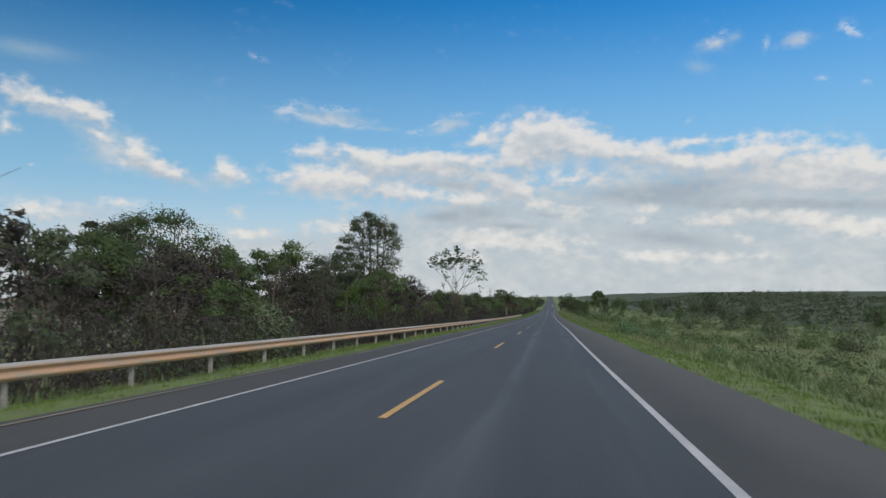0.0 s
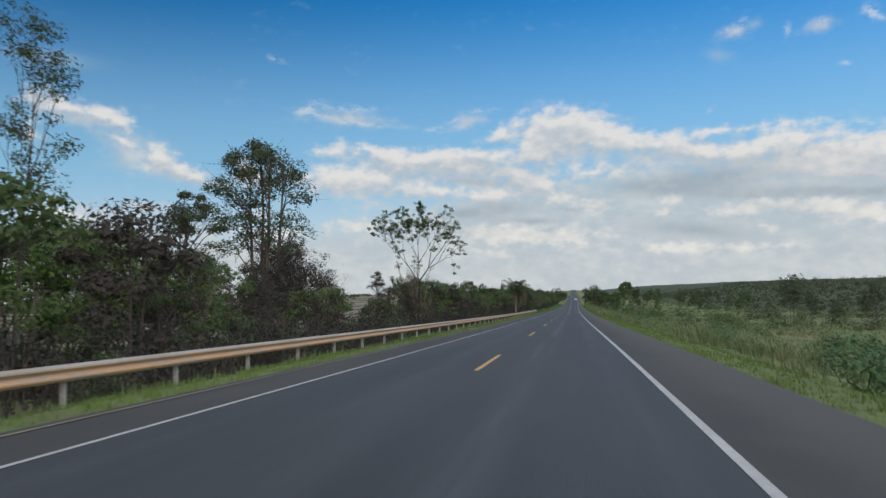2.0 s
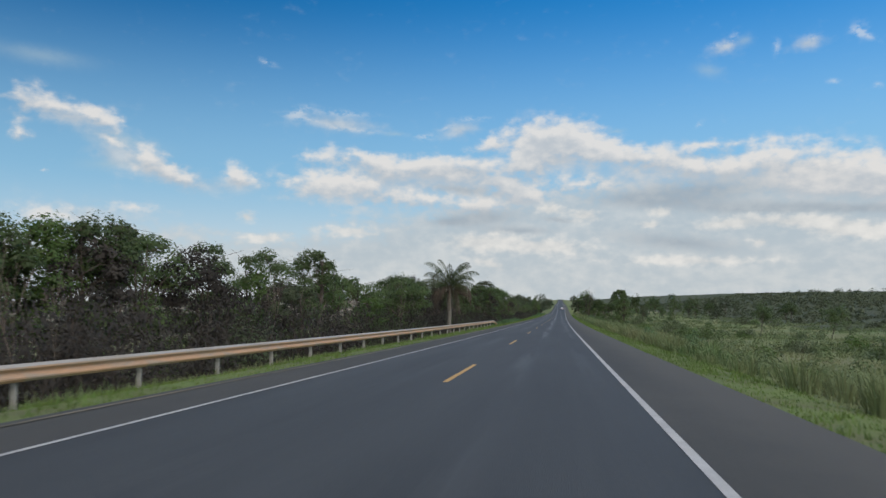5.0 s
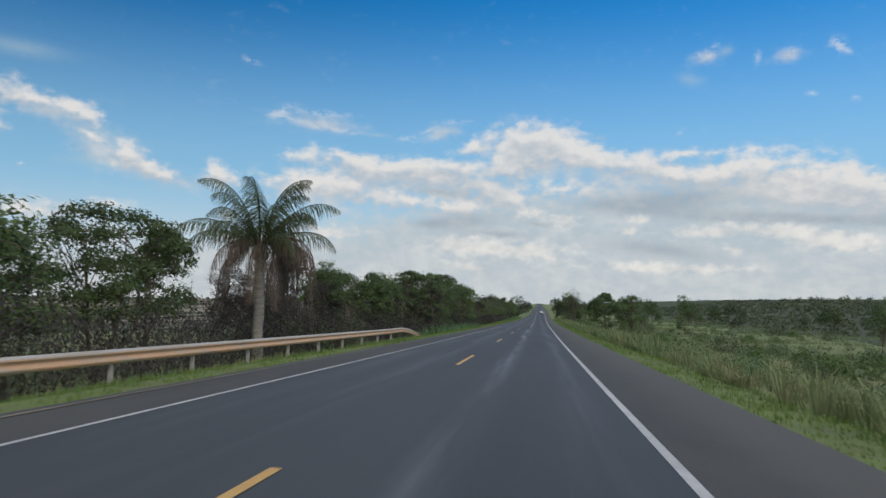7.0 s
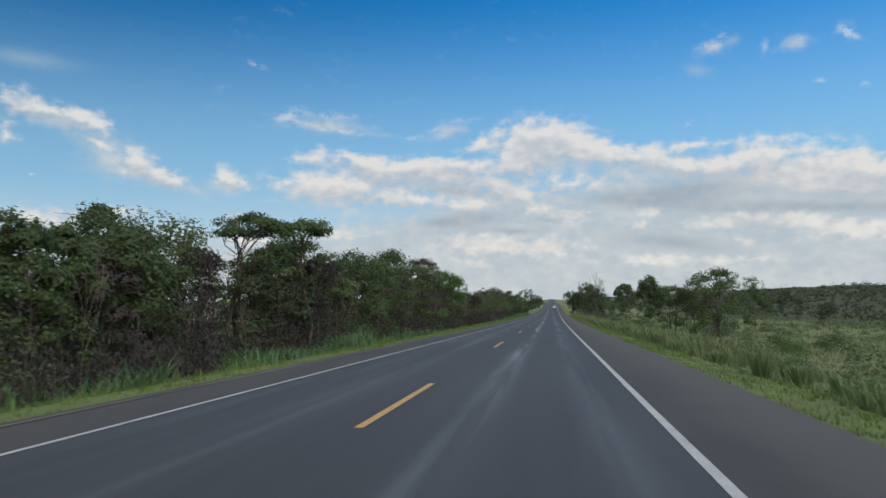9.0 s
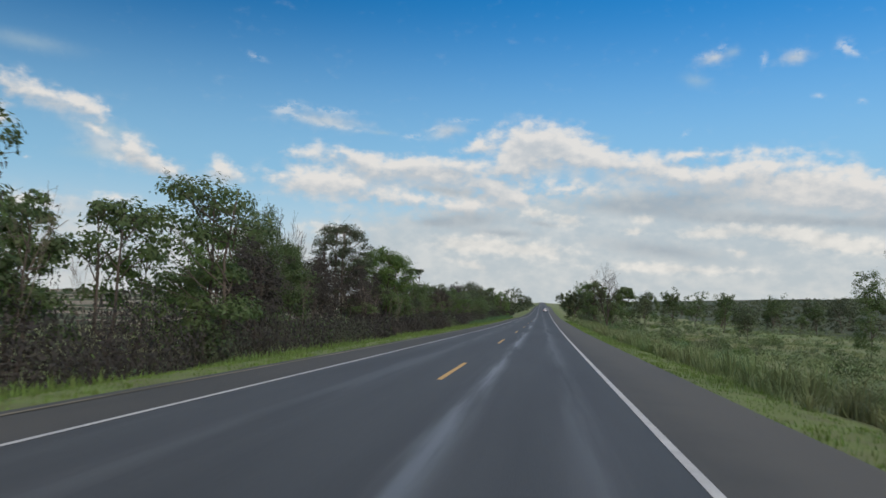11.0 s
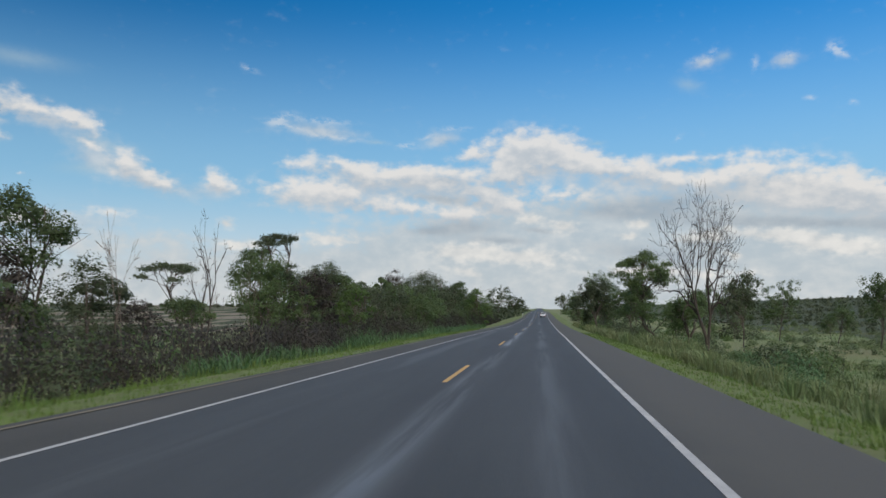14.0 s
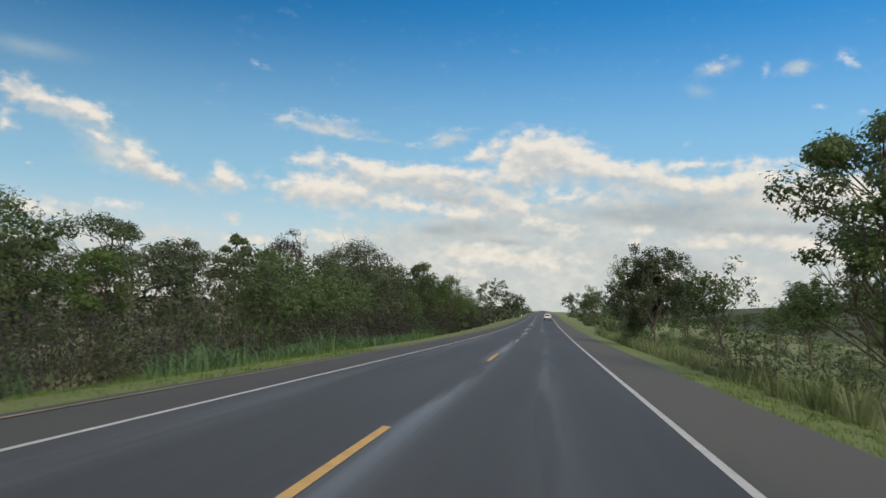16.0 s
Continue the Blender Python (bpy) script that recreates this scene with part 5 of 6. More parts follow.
# ---- the thicket on the left ----
rng = np.random.default_rng(77)
MASS = dict(limbs=[10, 7], bole=0.32, angle=50, ratio=0.55, wiggle=0.16, lift=0.10)
wood_kinds = [crowned(100 + i, lab, 7.0, wd, bs, lf, lumps=lp, each=e, size=0.118, stems=st, flat=fl, group="thicket along the road", vines=vn, skirt=sk)
              for i, (lab, wd, bs, lf, lp, e, st, fl, vn, sk) in enumerate([
                  ("leafy dark green tree in the roadside thicket", 5.0, 0.22, LEAF, 20, 130, 2, 0.62, 10, 0.35),
                  ("flat-topped dark tree in the roadside thicket", 5.4, 0.40, LEAF, 18, 130, 2, 0.5, 12, 0.15),
                  ("olive-leaved tree with thin stems in the thicket", 4.2, 0.28, OLIVE_LEAF, 16, 130, 3, 0.7, 8, 0.4),
                  ("fresh green tree in the roadside thicket", 4.6, 0.15, BRIGHT_LEAF, 18, 130, 1, 0.7, 4, 0.5),
                  ("narrow dark tree hung with vines in the thicket", 3.4, 0.15, LEAF, 15, 130, 1, 0.8, 16, 0.5),
                  ("brown vine-covered tree in the thicket", 4.6, 0.12, DRY_LEAF, 18, 130, 2, 0.8, 20, 0.5)])]
far_kinds = [tree(110 + i, "tree", "leafy tree in the far thicket", 7.0, dict(MASS, bole=0.15), m, each=20, clump=0.8, size=0.18, radius=0.12, width=5.2, level=2, group="far thicket")
             for i, m in enumerate((LEAF, OLIVE_LEAF))]
# how high the thicket stands over the road, by distance along it
CANOPY_Y = [-20, 26, 44, 50, 56, 63, 70, 82, 88, 97, 106, 110, 114, 150, 155, 160, 170, 178, 195, 212, 222, 232, 242, 252, 258, 265, 280, 284, 288, 293, 300, 315, 330, 346, 352, 356, 385, 390, 405, 412, 424, 431, 436, 444, 448, 456, 462, 470, 485, 505, 560, 590, 640]
CANOPY_H = [5.6, 4.8, 4.8, 6.2, 6.6, 4.8, 6.0, 5.8, 4.4, 4.0, 4.6, 4.2, 1.4, 1.4, 4.8, 5.8, 5.8, 5.8, 5.6, 5.2, 5.0, 3.0, 4.2, 4.4, 5.6, 6.0, 6.0, 2.6, 2.4, 5.2, 6.4, 7.2, 7.4, 6.6, 5.4, 2.2, 2.2, 3.4, 4.6, 4.4, 2.4, 3.0, 1.8, 2.2, 5.2, 5.6, 5.2, 5.0, 5.0, 6.4, 7.4, 7.0, 5.6]
places = []
y = -14.0
while y < 620:
    for x, dense, tall in ((-16.4, 0.9 if 255 < y < 345 or y < 92 else 0.5, 0.95 if y < 92 else 0.72), (-20.4, 0.95, 1.12), (-24.8, 0.9 if y < 100 else 0.5, 1.25)):
        yy = y + rng.normal(0, 1.4)
        top = 1.4 + tall * (float(np.interp(yy - 1.5 * (-17 - x), CANOPY_Y, CANOPY_H)) - 1.4)
        if 160 < yy < 215 or 258 < yy < 345 or yy > 474:
            top *= 0.86
        if rng.uniform() > dense or (218 < yy < 239 and x > -24) or 239 < yy < 260 or top < 2.6:
            continue
        s = (top * rng.uniform(0.72, 1.10) + 1.5) / 7.2
        places.append((x + rng.normal(0, 0.8) - (6.5 if yy < 88 and x < -18 else 0), yy, s))
    y += 6.2 if y < 240 else 5.6


def joined(name, label, protos, places, rng):
    """Many plants that cannot be told apart, joined into one spread."""
    verts, faces, slots, mats, base = [], [], [], [], 0
    kinds = []
    for p in protos:
        kind = []
        for c in p.children:
            me = c.data
            co = np.empty(len(me.vertices) * 3)
            me.vertices.foreach_get("co", co)
            if me.materials[0] not in mats:
                mats.append(me.materials[0])
            kind.append((np.c_[co.reshape(-1, 3), np.ones(len(me.vertices))], [tuple(q.vertices) for q in me.polygons], mats.index(me.materials[0])))
        kinds.append(kind)
    for x, y, s in places:
        m = np.array(pose(*spot(x, y, 0.05), 0, 0, rng.uniform(0, 360)) @ Matrix.Diagonal((s, s, s, 1)))
        for co, fs, slot in kinds[int(rng.integers(len(kinds)))]:
            verts.append((co @ m.T)[:, :3])
            faces += [tuple(i + base for i in f) for f in fs]
            slots += [slot] * len(fs)
            base += len(co)
    me = mesh_of(name, np.concatenate(verts).tolist(), faces, mats[0])
    for q in mats[1:]:
        me.materials.append(q)
    me.polygons.foreach_set("material_index", np.array(slots, np.int32))
    tagged(new(name, me), label, "thicket", kind="stuff")


front = [q for q in places if q[1] < 480 and q[0] > -22.8]
behind = [q for q in places if q[1] < 480 and q[0] <= -22.8]
beyond = [q for q in places if q[1] >= 480]
joined("thicket", "mixed green trees at the back of the roadside thicket", wood_kinds, behind, rng)
sow(wood_kinds, front, rng, 0.97, 1.03)
joined("far_thicket", "leafy trees of the far roadside thicket", far_kinds, beyond[4:], rng)
sow(far_kinds, beyond[:4], rng, 0.97, 1.03)
sow([tree(118, "tree", "brown vine-smothered tree behind the palm", 7.0, MASS, DRY_LEAF, each=84, clump=0.6, size=0.075, radius=0.11, width=4.4, level=2, group="vine-smothered trees")],
    [(-17, 240, 0.7), (-18, 245, 0.72), (-21, 249, 0.85), (-18.5, 111, 0.8), (-20, 105, 0.9), (-17.5, 97, 0.7), (-19, 90, 0.75),
     (-31.5, 141, 1.42), (-37.5, 148, 1.5), (-29, 133, 1.40), (-36, 142, 1.74), (-31.5, 119, 1.29), (-37, 128, 1.40), (-34.5, 147, 1.6), (-17.8, 141, 0.62), (-15.6, 133, 0.55),
     (-20.5, 358, 1.1), (-22, 378, 0.9), (-24, 386, 1.05), (-30.5, 397, 1.3), (-26, 393, 1.25), (-21.5, 402, 0.95), (-28, 401, 1.3), (-23, 397, 1.15)], rng, 0.97, 1.03)
sow([tree(119, "tree", "thin leafless sapling with a pale stem in the thicket", 4.6, dict(DEAD, fork=4, first=2, angle=26, wiggle=0.12, after=0.7), None, radius=0.05, wood_mat=PALE_BARK, trunk_share=0.5, width=1.6, group="bare saplings")],
    [(-13.6 - 2.4 * rng.uniform(), q + rng.normal(0, 3), rng.uniform(0.7, 1.15)) for q in range(20, 490, 8) if not 214 < q < 240], rng)


def undergrowth(name, label, seed, count, twigs):
    """The dry tangle below the trees, as one spread of leaves and twigs."""
    r = np.random.default_rng(seed)

    def scatter(n):
        y = r.uniform(-16, 600, n)
        x = -12.2 - 13.0 * r.uniform(0, 1, n) ** 1.6 + 0.8 * np.sin(y * 0.35)
        high = np.clip(np.interp(y, CANOPY_Y, CANOPY_H) * 0.35 + 1.8, 3.0, 4.0) * np.where((y > 130) & (y < 268), 1.0, 0.84) * (0.84 + 0.20 * np.sin(y * 0.9 + x) * np.sin(y * 0.31)) * np.clip((-11.0 - x) / 2.5, 0.25, 1)
        return x, y, high
    x, y, high = scatter(count)
    c = np.stack([x + road_x(y), y, ground_z(x, y) + high * r.uniform(0.02, 1, count) ** 0.9], 1)
    v = leaf_verts(r, c, 0.098, 1.7, 0.5, np.tile((0.85, 0.30, 0.20), (count, 1)), 0.55).tolist()
    f = [(3 * i, 3 * i + 1, 3 * i + 2) for i in range(count)]
    x, y, high = scatter(twigs)
    wood = Wood()
    for a, b, g, h in zip(x + road_x(y), y, ground_z(x, y), high):
        lean = r.normal(0, 0.22, 2) * h
        wood.tube([(a, b, g - 0.1), (a + lean[0], b + lean[1], g + h * r.uniform(0.6, 1.02))], [0.016, 0.005], 3)
    n = len(v)
    me = mesh_of(name, v + wood.v, f + [tuple(k + n for k in q) for q in wood.f], DRY_LEAF)
    me.materials.append(TWIG)
    me.materials.append(LEAF)
    green = np.sin(c[:, 1] * 0.11) + np.sin(c[:, 1] * 0.29 + 1.0) + r.normal(0, 0.7, count) > np.where(((c[:, 1] > 268) & (c[:, 1] < 345)) | (c[:, 1] > 460), 1.0, 1.9)
    slots = np.concatenate([np.where(green, 2, 0), np.ones(len(me.polygons) - len(f), int)])
    me.polygons.foreach_set("material_index", slots.astype(np.int32))
    tagged(new(name, me), label, "undergrowth", kind="stuff")


undergrowth("undergrowth", "dark dry tangle of vines and twigs under the trees", 21, 300000, 9000)
brown_kinds = [bush(130, "shrub", "tangled brown dry undergrowth with bare twigs", 4.0, 2.6, DRY_LEAF, 1100, 0.085, 40, group="undergrowth"),
               bush(132, "shrub", "dark olive undergrowth shrub with dry twigs", 4.0, 2.8, OLIVE_LEAF, 1300, 0.085, 30, group="undergrowth"),
               bush(133, "shrub", "brown vine-smothered undergrowth shrub", 3.6, 2.4, DRY_LEAF, 1200, 0.085, 30, group="undergrowth")]
sow([bush(134, "shrub", "yellow-green leafy shrub behind the guard rail", 2.6, 2.2, MEADOW_LEAF, 1500, 0.075, 20, group="pale shrubs")],
    [(-13.6, 34, 0.9), (-13.8, 37.5, 1.2), (-13.5, 41, 0.8), (-13.9, 77, 0.9), (-13.6, 305, 0.8), (-13.2, 322, 0.7)], rng)
places = []
y = -14.0
while y < 500:
    places.append((-13.2 + rng.normal(0, 0.7), y + rng.normal(0, 1.2), rng.uniform(0.6, 1.0) * (0.6 if 218 < y < 239 else 1)))
    y += 5.2
sow(brown_kinds, places, rng)
sow([bush(135, "shrub", "dense dark brown dry undergrowth shrub", 3.6, 3.5, DRY_LEAF, 3400, 0.095, 40, group="undergrowth")],
    [(-15.0, 242, 0.95), (-14.6, 245.5, 0.85), (-16.2, 250, 1.0), (-18.6, 249, 1.05), (-19.6, 254, 1.05), (-17.4, 257, 1.0), (-21.5, 260, 1.05), (-18.5, 263, 0.95), (-15.5, 254, 0.9)]
    + [(-19.5 + 2.6 * math.sin(1.7 * q), q, 0.92 + 0.1 * math.sin(2.3 * q)) for q in (68, 76, 84, 92, 100, 108, 157, 163, 168, 173, 178, 183, 189, 195, 201, 207)], rng, 0.95, 1.05)
columns = [bush(140, "shrub", "column of hanging dry brown vines", 2.0, 5.6, DRY_LEAF, 3000, 0.08, 60, group="vine columns", column=True, droop=1.2, stretch=3.0)]
sow(columns, [(-33.2, 158, 1.65), (-15.5, 52, 1.05), (-17, 106, 0.7), (-16, 243, 1.0), (-15, 249, 0.9), (-17, 286.5, 1.0), (-15, 300, 0.9), (-20, 392, 1.2)], rng, 0.95, 1.05)

# ---- shrubs and trees of the meadow on the right ----
green_kinds = [bush(150, "shrub", "rounded dark green meadow shrub", 3.2, 2.0, LEAF, 700, 0.105, 16, group="meadow shrubs"),
               bush(151, "shrub", "loose olive-green meadow shrub", 3.8, 2.4, OLIVE_LEAF, 700, 0.105, 18, group="meadow shrubs"),
               bush(152, "shrub", "fresh green meadow shrub", 2.6, 1.5, BRIGHT_LEAF, 800, 0.085, 14, group="meadow shrubs")]
places = []
for k in range(190):
    y = rng.uniform(5, 640)
    x = 10 + rng.gamma(2.0, 14)
    if y > 380:
        x = 8 + rng.gamma(1.6, 6)
    places.append((x, y, (0.7 + min(x, 80) * 0.012) * rng.uniform(0.5, 1.2)))
sow(green_kinds, places, rng)
tuft_kinds = [bush(155, "shrub", "round blue-green bush at the meadow's edge", 2.0, 1.25, CANE, 1000, 0.075, 14, group="verge bushes", droop=0.3, stretch=2.6),
              bush(156, "shrub", "low olive-green bush at the meadow's edge", 2.4, 1.1, MEADOW_LEAF, 1000, 0.075, 14, group="verge bushes", stretch=2.2)]
places = [(7.2 + rng.gamma(2.0, 1.3), q + rng.normal(0, 3), rng.uniform(0.6, 1.15)) for q in range(16, 470, 9)]
places[0] = (6.6, 72, 1.15)
sow(tuft_kinds, places, rng)
right_kinds = [tree(160, "tree", "leafy dark tree among meadow shrubs", 6.6, MASS, LEAF, each=28, clump=0.7, size=0.14, radius=0.1, level=2, width=5, group="meadow trees"),
               tree(161, "tree", "open olive tree among meadow shrubs", 6.2, dict(MASS, bole=0.4), OLIVE_LEAF, each=26, clump=0.6, size=0.14, radius=0.1, level=2, width=4.6, group="meadow trees")]
places = [(x, y, rng.uniform(0.6, 1.05)) for x, y in zip(rng.uniform(28, 75, 30), rng.uniform(60, 700, 30))]
places += [(x, y, rng.uniform(0.8, 1.15)) for x, y in zip(rng.uniform(10, 24, 16), rng.uniform(470, 700, 16))]
places += [(x, y, 1.25) for x, y in ((58, 515), (63, 525), (67, 510), (71, 530), (76, 518), (81, 528))]
sow(right_kinds, places, rng)


def far_wood(name, label, count, seed, xr, yr, size, mat, tall, each=70):
    """A far wood as one spread of leaf clumps."""
    r = np.random.default_rng(seed)
    c, face = [], []
    for k in range(count):
        x, y = r.uniform(*xr), r.uniform(*yr)
        p = np.array(spot(x, y))
        w, h = tall * r.uniform(0.4, 0.8), tall * r.uniform(0.6, 1.1)
        d = r.normal(0, 1, (each, 3))
        d /= np.linalg.norm(d, axis=1)[:, None]
        d[:, 2] = np.abs(d[:, 2])
        c.append(p + d * r.uniform(0.5, 1, (each, 1)) * np.array((w, w, h)))
        face.append(d + np.array((0, 0, 0.3)))
    tagged(new(name, leaf_mesh(name, r, np.concatenate(c), size, mat, facing=np.concatenate(face))), label, "far wood", kind="stuff")


far_wood("far_wood", "dark scrub covering a far slope", 2600, 7, (74, 190), (100, 1000), 0.5, SLOPE_LEAF, 1.9, 32)
far_wood("far_wood", "dark woods on a far ridge", 130, 17, (140, 200), (540, 800), 0.5, SLOPE_LEAF, 4.6, 60)
far_wood("low_scrub", "low green scrub scattered over the meadow", 620, 11, (15, 80), (20, 620), 0.13, MEADOW_LEAF, 1.4, 130)
far_wood("low_scrub", "low fresh green scrub beside the meadow grass", 260, 12, (9, 40), (10, 560), 0.10, MEADOW_LEAF, 1.0, 120)
far_wood("far_wood", "dark trees lining a far road crest", 120, 8, (-45, -9), (600, 1000), 0.6, OLIVE_LEAF, 6.0)
far_wood("far_wood", "dark trees lining a far road crest", 70, 9, (10, 50), (620, 1000), 0.6, LEAF, 5.0)
far_wood("far_wood", "dark woods along a far horizon", 160, 10, (-700, -420), (200, 2200), 2.5, OLIVE_LEAF, 5.0)


# ---- grass ----
def blades(name, label, seed, xr, yr, per_m2, high, wide, mat, each=6, bunch=0.12, clump=0.0, lean=0.35, simple=False):
    r = np.random.default_rng(seed)
    n = int((xr[1] - xr[0]) * (yr[1] - yr[0]) * per_m2)
    x, y = r.uniform(xr[0], xr[1], n), r.uniform(yr[0], yr[1], n)
    if clump:
        keep = (np.sin(x * 1.3 + 2 * np.sin(y * 0.23)) + np.sin(y * 0.71 + x * 0.6) + r.normal(0, 0.6, n)) > clump
        x, y = x[keep], y[keep]
        n = len(x)
    tall = high * r.uniform(0.55, 1.15, n) * (0.8 + 0.3 * np.sin(y * 0.4 + x) * np.sin(y * 0.13))
    x, y, tall = np.repeat(x, each), np.repeat(y, each), np.repeat(tall, each)
    n = len(x)
    x, y = x + r.normal(0, bunch, n), y + r.normal(0, bunch, n)
    tall = tall * r.uniform(0.6, 1.1, n)
    foot = np.stack([x + road_x(y), y, ground_z(x, y) - 0.02], 1)
    a = r.uniform(0, 6.28, n)
    out = np.stack([np.cos(a), np.sin(a), np.zeros(n)], 1)
    side = np.stack([-np.sin(a), np.cos(a), np.zeros(n)], 1) * (wide * r.uniform(0.7, 1.3, n))[:, None]
    up = np.array((0, 0, 1.0))
    ln = (lean * r.uniform(0.2, 1.3, n) * tall)[:, None]
    mid = foot + up * (tall * 0.6)[:, None] + out * ln * 0.35
    tip = foot + up * tall[:, None] + out * ln
    if simple:
        v = np.stack([foot - side * 1.3, foot + side * 1.3, tip], 1).reshape(-1, 3)
        me = mesh_of(name, v.tolist(), [(3 * i, 3 * i + 1, 3 * i + 2) for i in range(n)], mat)
        return tagged(new(name, me), label, "grass", kind="stuff")
    v = np.stack([foot - side, foot + side, mid + side * 0.8, mid - side * 0.8, tip], 1).reshape(-1, 3)
    me = bpy.data.meshes.new(name)
    me.vertices.add(len(v))
    me.vertices.foreach_set("co", v.ravel())
    b = np.arange(n)[:, None] * 5
    loops = np.concatenate([b, b + 1, b + 2, b + 3, b + 3, b + 2, b + 4], 1).ravel()
    me.loops.add(len(loops))
    me.loops.foreach_set("vertex_index", loops.astype(np.int32))
    me.polygons.add(2 * n)
    start = (np.arange(n)[:, None] * 7 + np.array([0, 4])).ravel()
    me.polygons.foreach_set("loop_start", start.astype(np.int32))
    me.materials.append(mat)
    me.update(calc_edges=True)
    me.validate()
    return tagged(new(name, me), label, "grass", kind="stuff")


def tussocks(name, label, seed, spots, high, wide, mat, blades_each=44, thin=0.012):
    """Round tufts of arching grass, each from one foot; spots: x from the road's axis, y and size."""
    r = np.random.default_rng(seed)
    x, y, size = (np.repeat(q, blades_each) for q in np.array(spots).T)
    n = len(x)
    a = r.uniform(0, 6.28, n)
    out = np.stack([np.cos(a), np.sin(a), np.zeros(n)], 1)
    across = np.stack([-np.sin(a), np.cos(a), np.zeros(n)], 1) * (thin * r.uniform(0.7, 1.4, n))[:, None]
    start = r.uniform(0, 0.35, n) * wide * size
    x, y = x + out[:, 0] * start, y + out[:, 1] * start
    foot = np.stack([x + road_x(y), y, ground_z(x, y) - 0.03], 1)
    tall, reach = high * size * r.uniform(0.55, 1.1, n), wide * size * r.uniform(0.15, 1.0, n)
    up = np.array((0, 0, 1.0))
    mid = foot + up * (tall * 0.75)[:, None] + out * (reach * 0.35)[:, None]
    tip = foot + up * (tall * r.uniform(0.75, 1.05, n))[:, None] + out * reach[:, None]
    v = np.stack([foot - across, foot + across, mid + across, mid - across, tip], 1).reshape(-1, 3)
    f = []
    for b in range(0, 5 * n, 5):
        f += [(b, b + 1, b + 2, b + 3), (b + 3, b + 2, b + 4)]
    return tagged(new(name, mesh_of(name, v.tolist(), f, mat)), label, "grass", kind="stuff")


r = np.random.default_rng(31)
tufts = []
for k in range(2100):
    y = r.uniform(4, 545)
    lush = float(np.interp(y, [0, 60, 120, 175, 240, 330, 545], [0.45, 0.55, 0.7, 1.0, 1.05, 1.0, 1.0]))
    x = 5.5 + 6.5 * r.uniform() ** 1.3 + (1 - lush) * 3.0
    patch = 0.75 + 0.4 * math.sin(y * 0.21 + 1.3 * math.sin(x)) * math.sin(y * 0.083)
    if r.uniform() < 0.45 + 0.55 * lush:
        tufts.append((x, y, (0.5 + 0.5 * lush) * patch * r.uniform(0.75, 1.3)))
tussocks("meadow_grass", "tall tussocks of blue-green meadow grass beside the road", 32, tufts, 1.0, 0.95, TALL_GRASS, 38, 0.013)
blades("verge_grass", "short bright green grass along the road edge", 1, (3.70, 5.9), (2, 470), 11, 0.17, 0.011, GRASS, 7, 0.10, simple=True)
blades("verge_grass", "short green grass along the road edge", 2, (-8.7, -6.0), (6, 470), 9, 0.17, 0.010, GRASS, 7, 0.10, simple=True)
blades("meadow_grass", "tall seeding meadow grass beside the road", 3, (5.3, 12), (4, 540), 2.2, 0.55, 0.014, TALL_GRASS, 8, 0.22, -0.3, 0.85, simple=True)
blades("meadow_grass", "rough meadow grass on lower ground", 4, (10, 40), (10, 470), 1.5, 0.5, 0.03, TALL_GRASS, 7, 0.34, -0.6, 0.9, simple=True)
blades("meadow_grass", "coarse pale grass of the far meadow", 24, (40, 76), (20, 640), 0.45, 0.7, 0.06, TALL_GRASS, 5, 0.5, -0.3, 0.9, simple=True)
blades("cane_grass", "clumps of broad-leaved tall green grass", 5, (-10.8, -7.9), (256, 306), 6.0, 0.85, 0.017, CANE, 16, 0.28, 0.9, 1.2)
blades("cane_grass", "clumps of broad-leaved tall green grass", 15, (-10.6, -7.9), (408, 495), 6.0, 0.9, 0.015, CANE, 16, 0.28, 0.9, 1.1)
blades("verge_weeds", "light green weeds before the thicket", 16, (-11.5, -8.2), (256, 500), 4.2, 0.42, 0.014, GRASS, 6, 0.15, -0.2, 0.6)
blades("verge_weeds", "taller weeds behind the guard rail", 6, (-12.5, -8.9), (6, 258), 3.0, 0.4, 0.012, TALL_GRASS, 6, 0.15, 0.0)

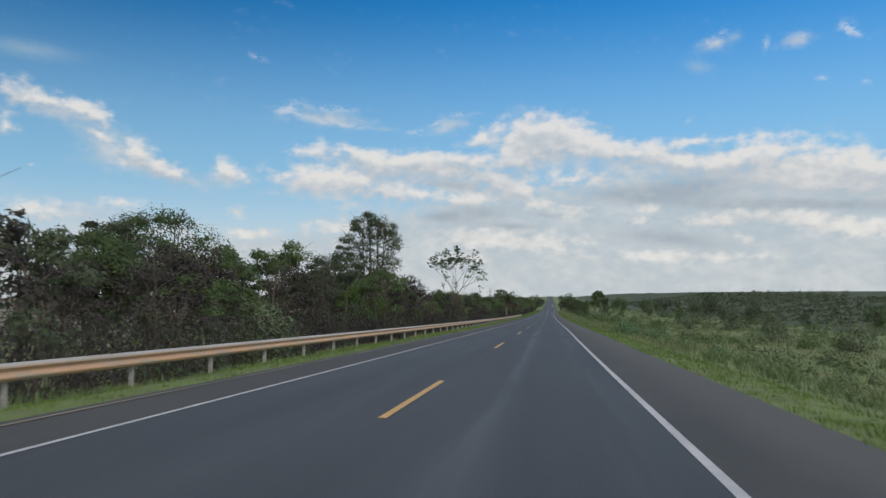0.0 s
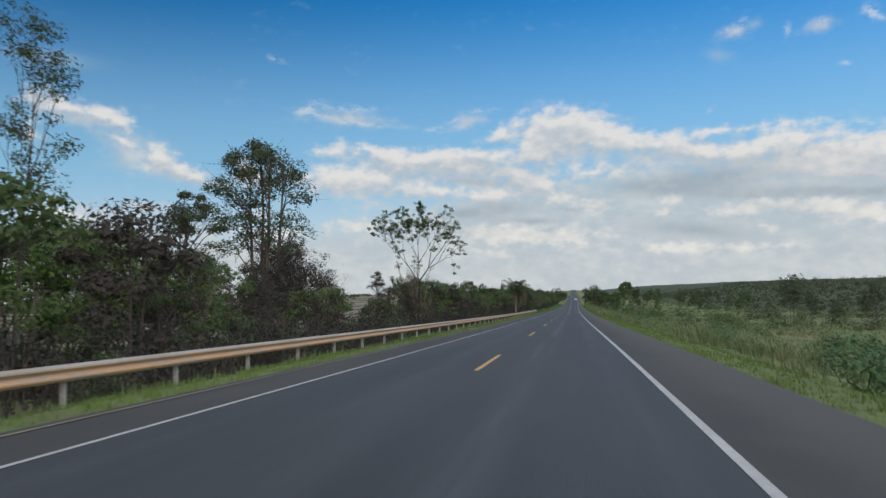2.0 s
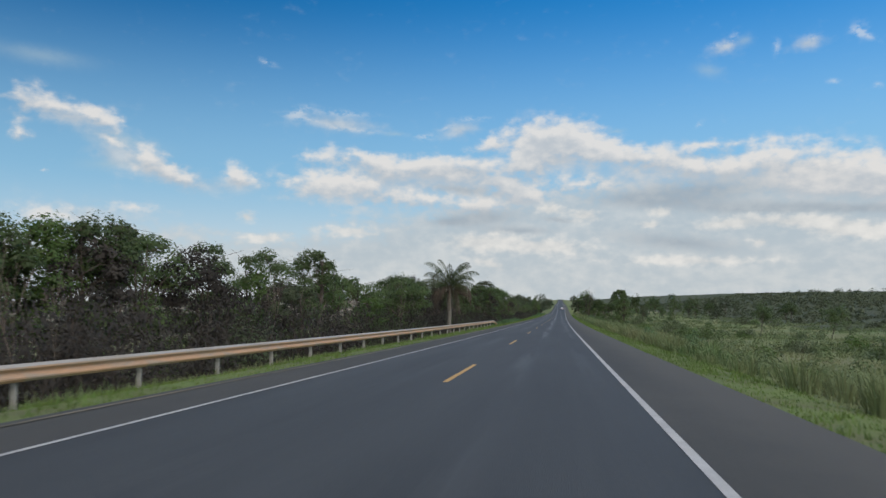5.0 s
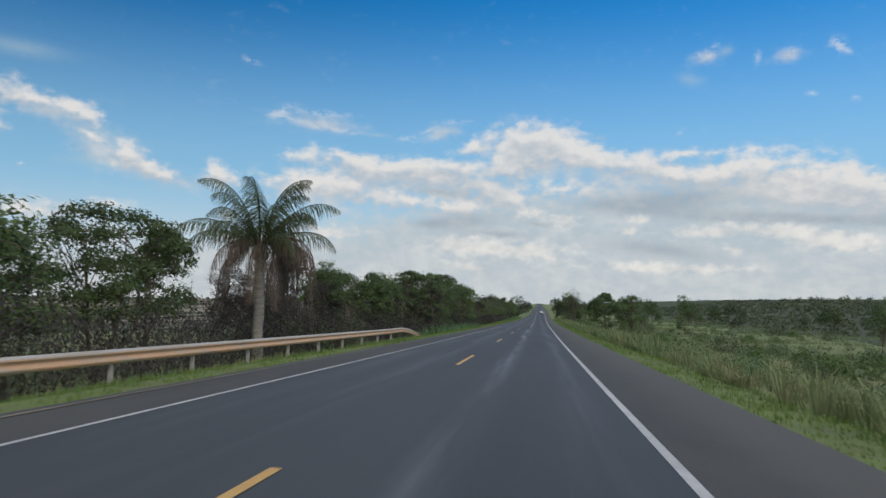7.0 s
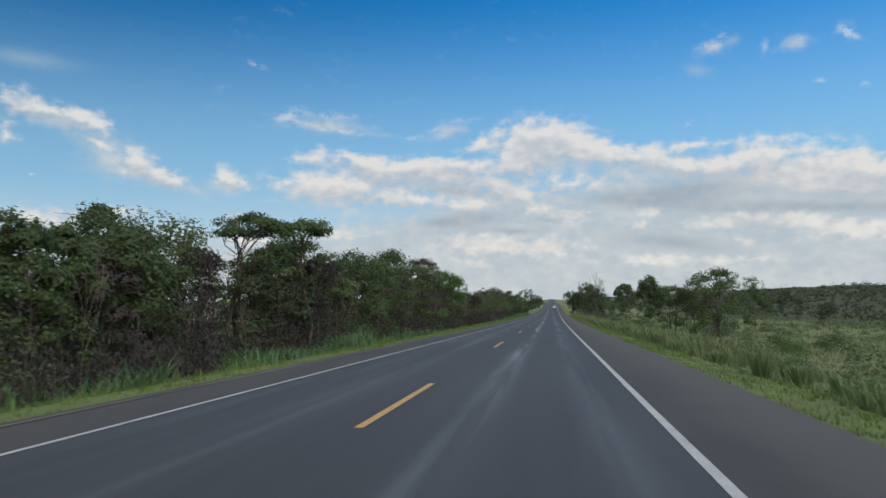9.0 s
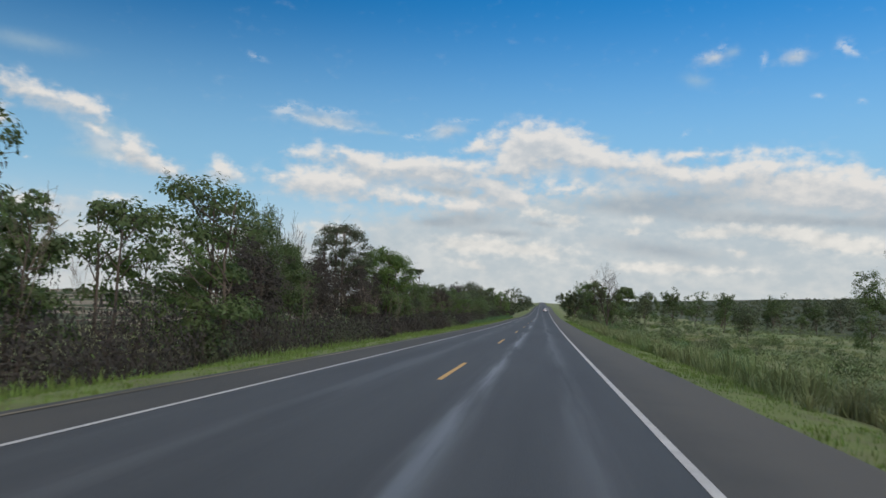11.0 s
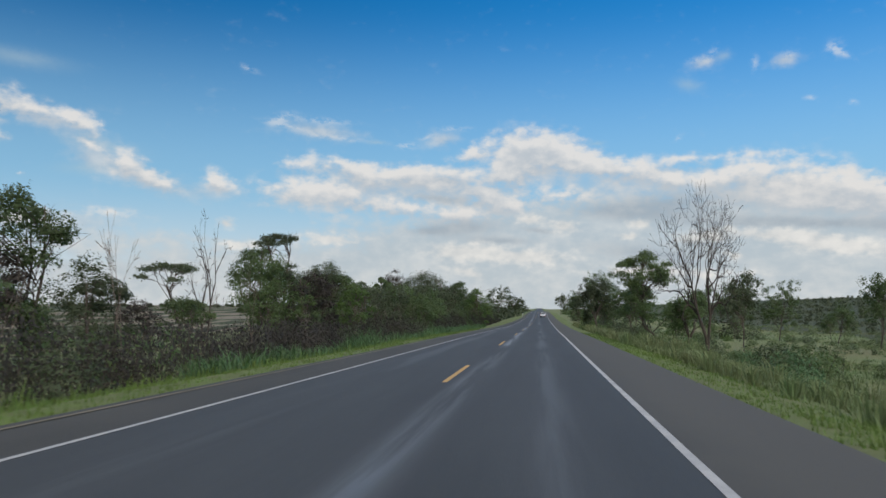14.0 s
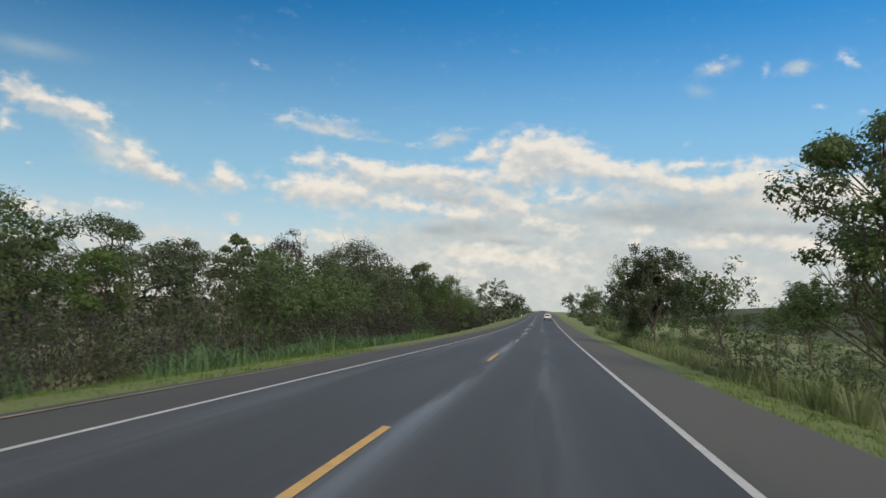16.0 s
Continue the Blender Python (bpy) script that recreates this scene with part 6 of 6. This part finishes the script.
# ---- a white car far ahead, and a marker post ----
def box(bm, c, s, taper=1.0):
    r = bmesh.ops.create_cube(bm, size=1, matrix=Matrix.LocRotScale(c, None, s))
    for q in r["verts"]:
        if q.co.z > c[2]:
            q.co.x = c[0] + (q.co.x - c[0]) * taper
            q.co.y = c[1] + (q.co.y - c[1]) * taper


def bm_part(name, build, mat, parent, bevel=0.0, label=""):
    b = bmesh.new()
    build(b)
    if bevel:
        bmesh.ops.bevel(b, geom=list(b.edges), offset=bevel, segments=2, affect="EDGES")
    me = bpy.data.meshes.new(name)
    b.to_mesh(me)
    b.free()
    me.materials.append(mat)
    return part(name, me, parent, label)


CAR_Y = 625.0
car = thing("car", pose(float(road_x(CAR_Y)), CAR_Y, float(road_z(CAR_Y)) + 0.02, 1.0, 1.9, 0), "white hatchback car driving far ahead on the road", "car")
bm_part("body", lambda b: (box(b, (0, 0, 0.58), (1.70, 4.0, 0.62), 0.96)), CAR_WHITE, car, 0.08)
bm_part("cabin", lambda b: (box(b, (0, -0.25, 1.14), (1.56, 2.5, 0.62), 0.80)), CAR_WHITE, car, 0.08)
bm_part("rear_window", lambda b: (box(b, (0, -1.42, 1.16), (1.20, 0.10, 0.36), 0.9)), CAR_GLASS, car, 0.01)
bm_part("bumper", lambda b: (box(b, (0, -1.98, 0.42), (1.62, 0.16, 0.24))), RUBBER, car, 0.03)
for sx in (-1, 1):
    bm_part("tail_lamp", lambda b: (box(b, (sx * 0.70, -2.0, 0.78), (0.22, 0.06, 0.20))), RED_LAMP, car, 0.01)
    bm_part("side_window", lambda b: (box(b, (sx * 0.735, -0.25, 1.12), (0.06, 1.9, 0.34), 0.85)), CAR_GLASS, car, 0.01)
    for sy in (-1.25, 1.3):
        w = Wood()
        w.tube([(sx * 0.62, sy, 0.3), (sx * 0.64, sy, 0.3), (sx * 0.80, sy, 0.3), (sx * 0.82, sy, 0.3)], [0.05, 0.30, 0.30, 0.22], 16)
        part("wheel", mesh_of("wheel", w.v, w.f, RUBBER), car)
marker = thing("marker_post", pose(*spot(-6.5, 646)), "small white roadside marker post", "marker post")
bm_part("stake", lambda b: (box(b, (0, 0, 0.45), (0.14, 0.05, 1.0), 0.9)), MARKER, marker, 0.01)
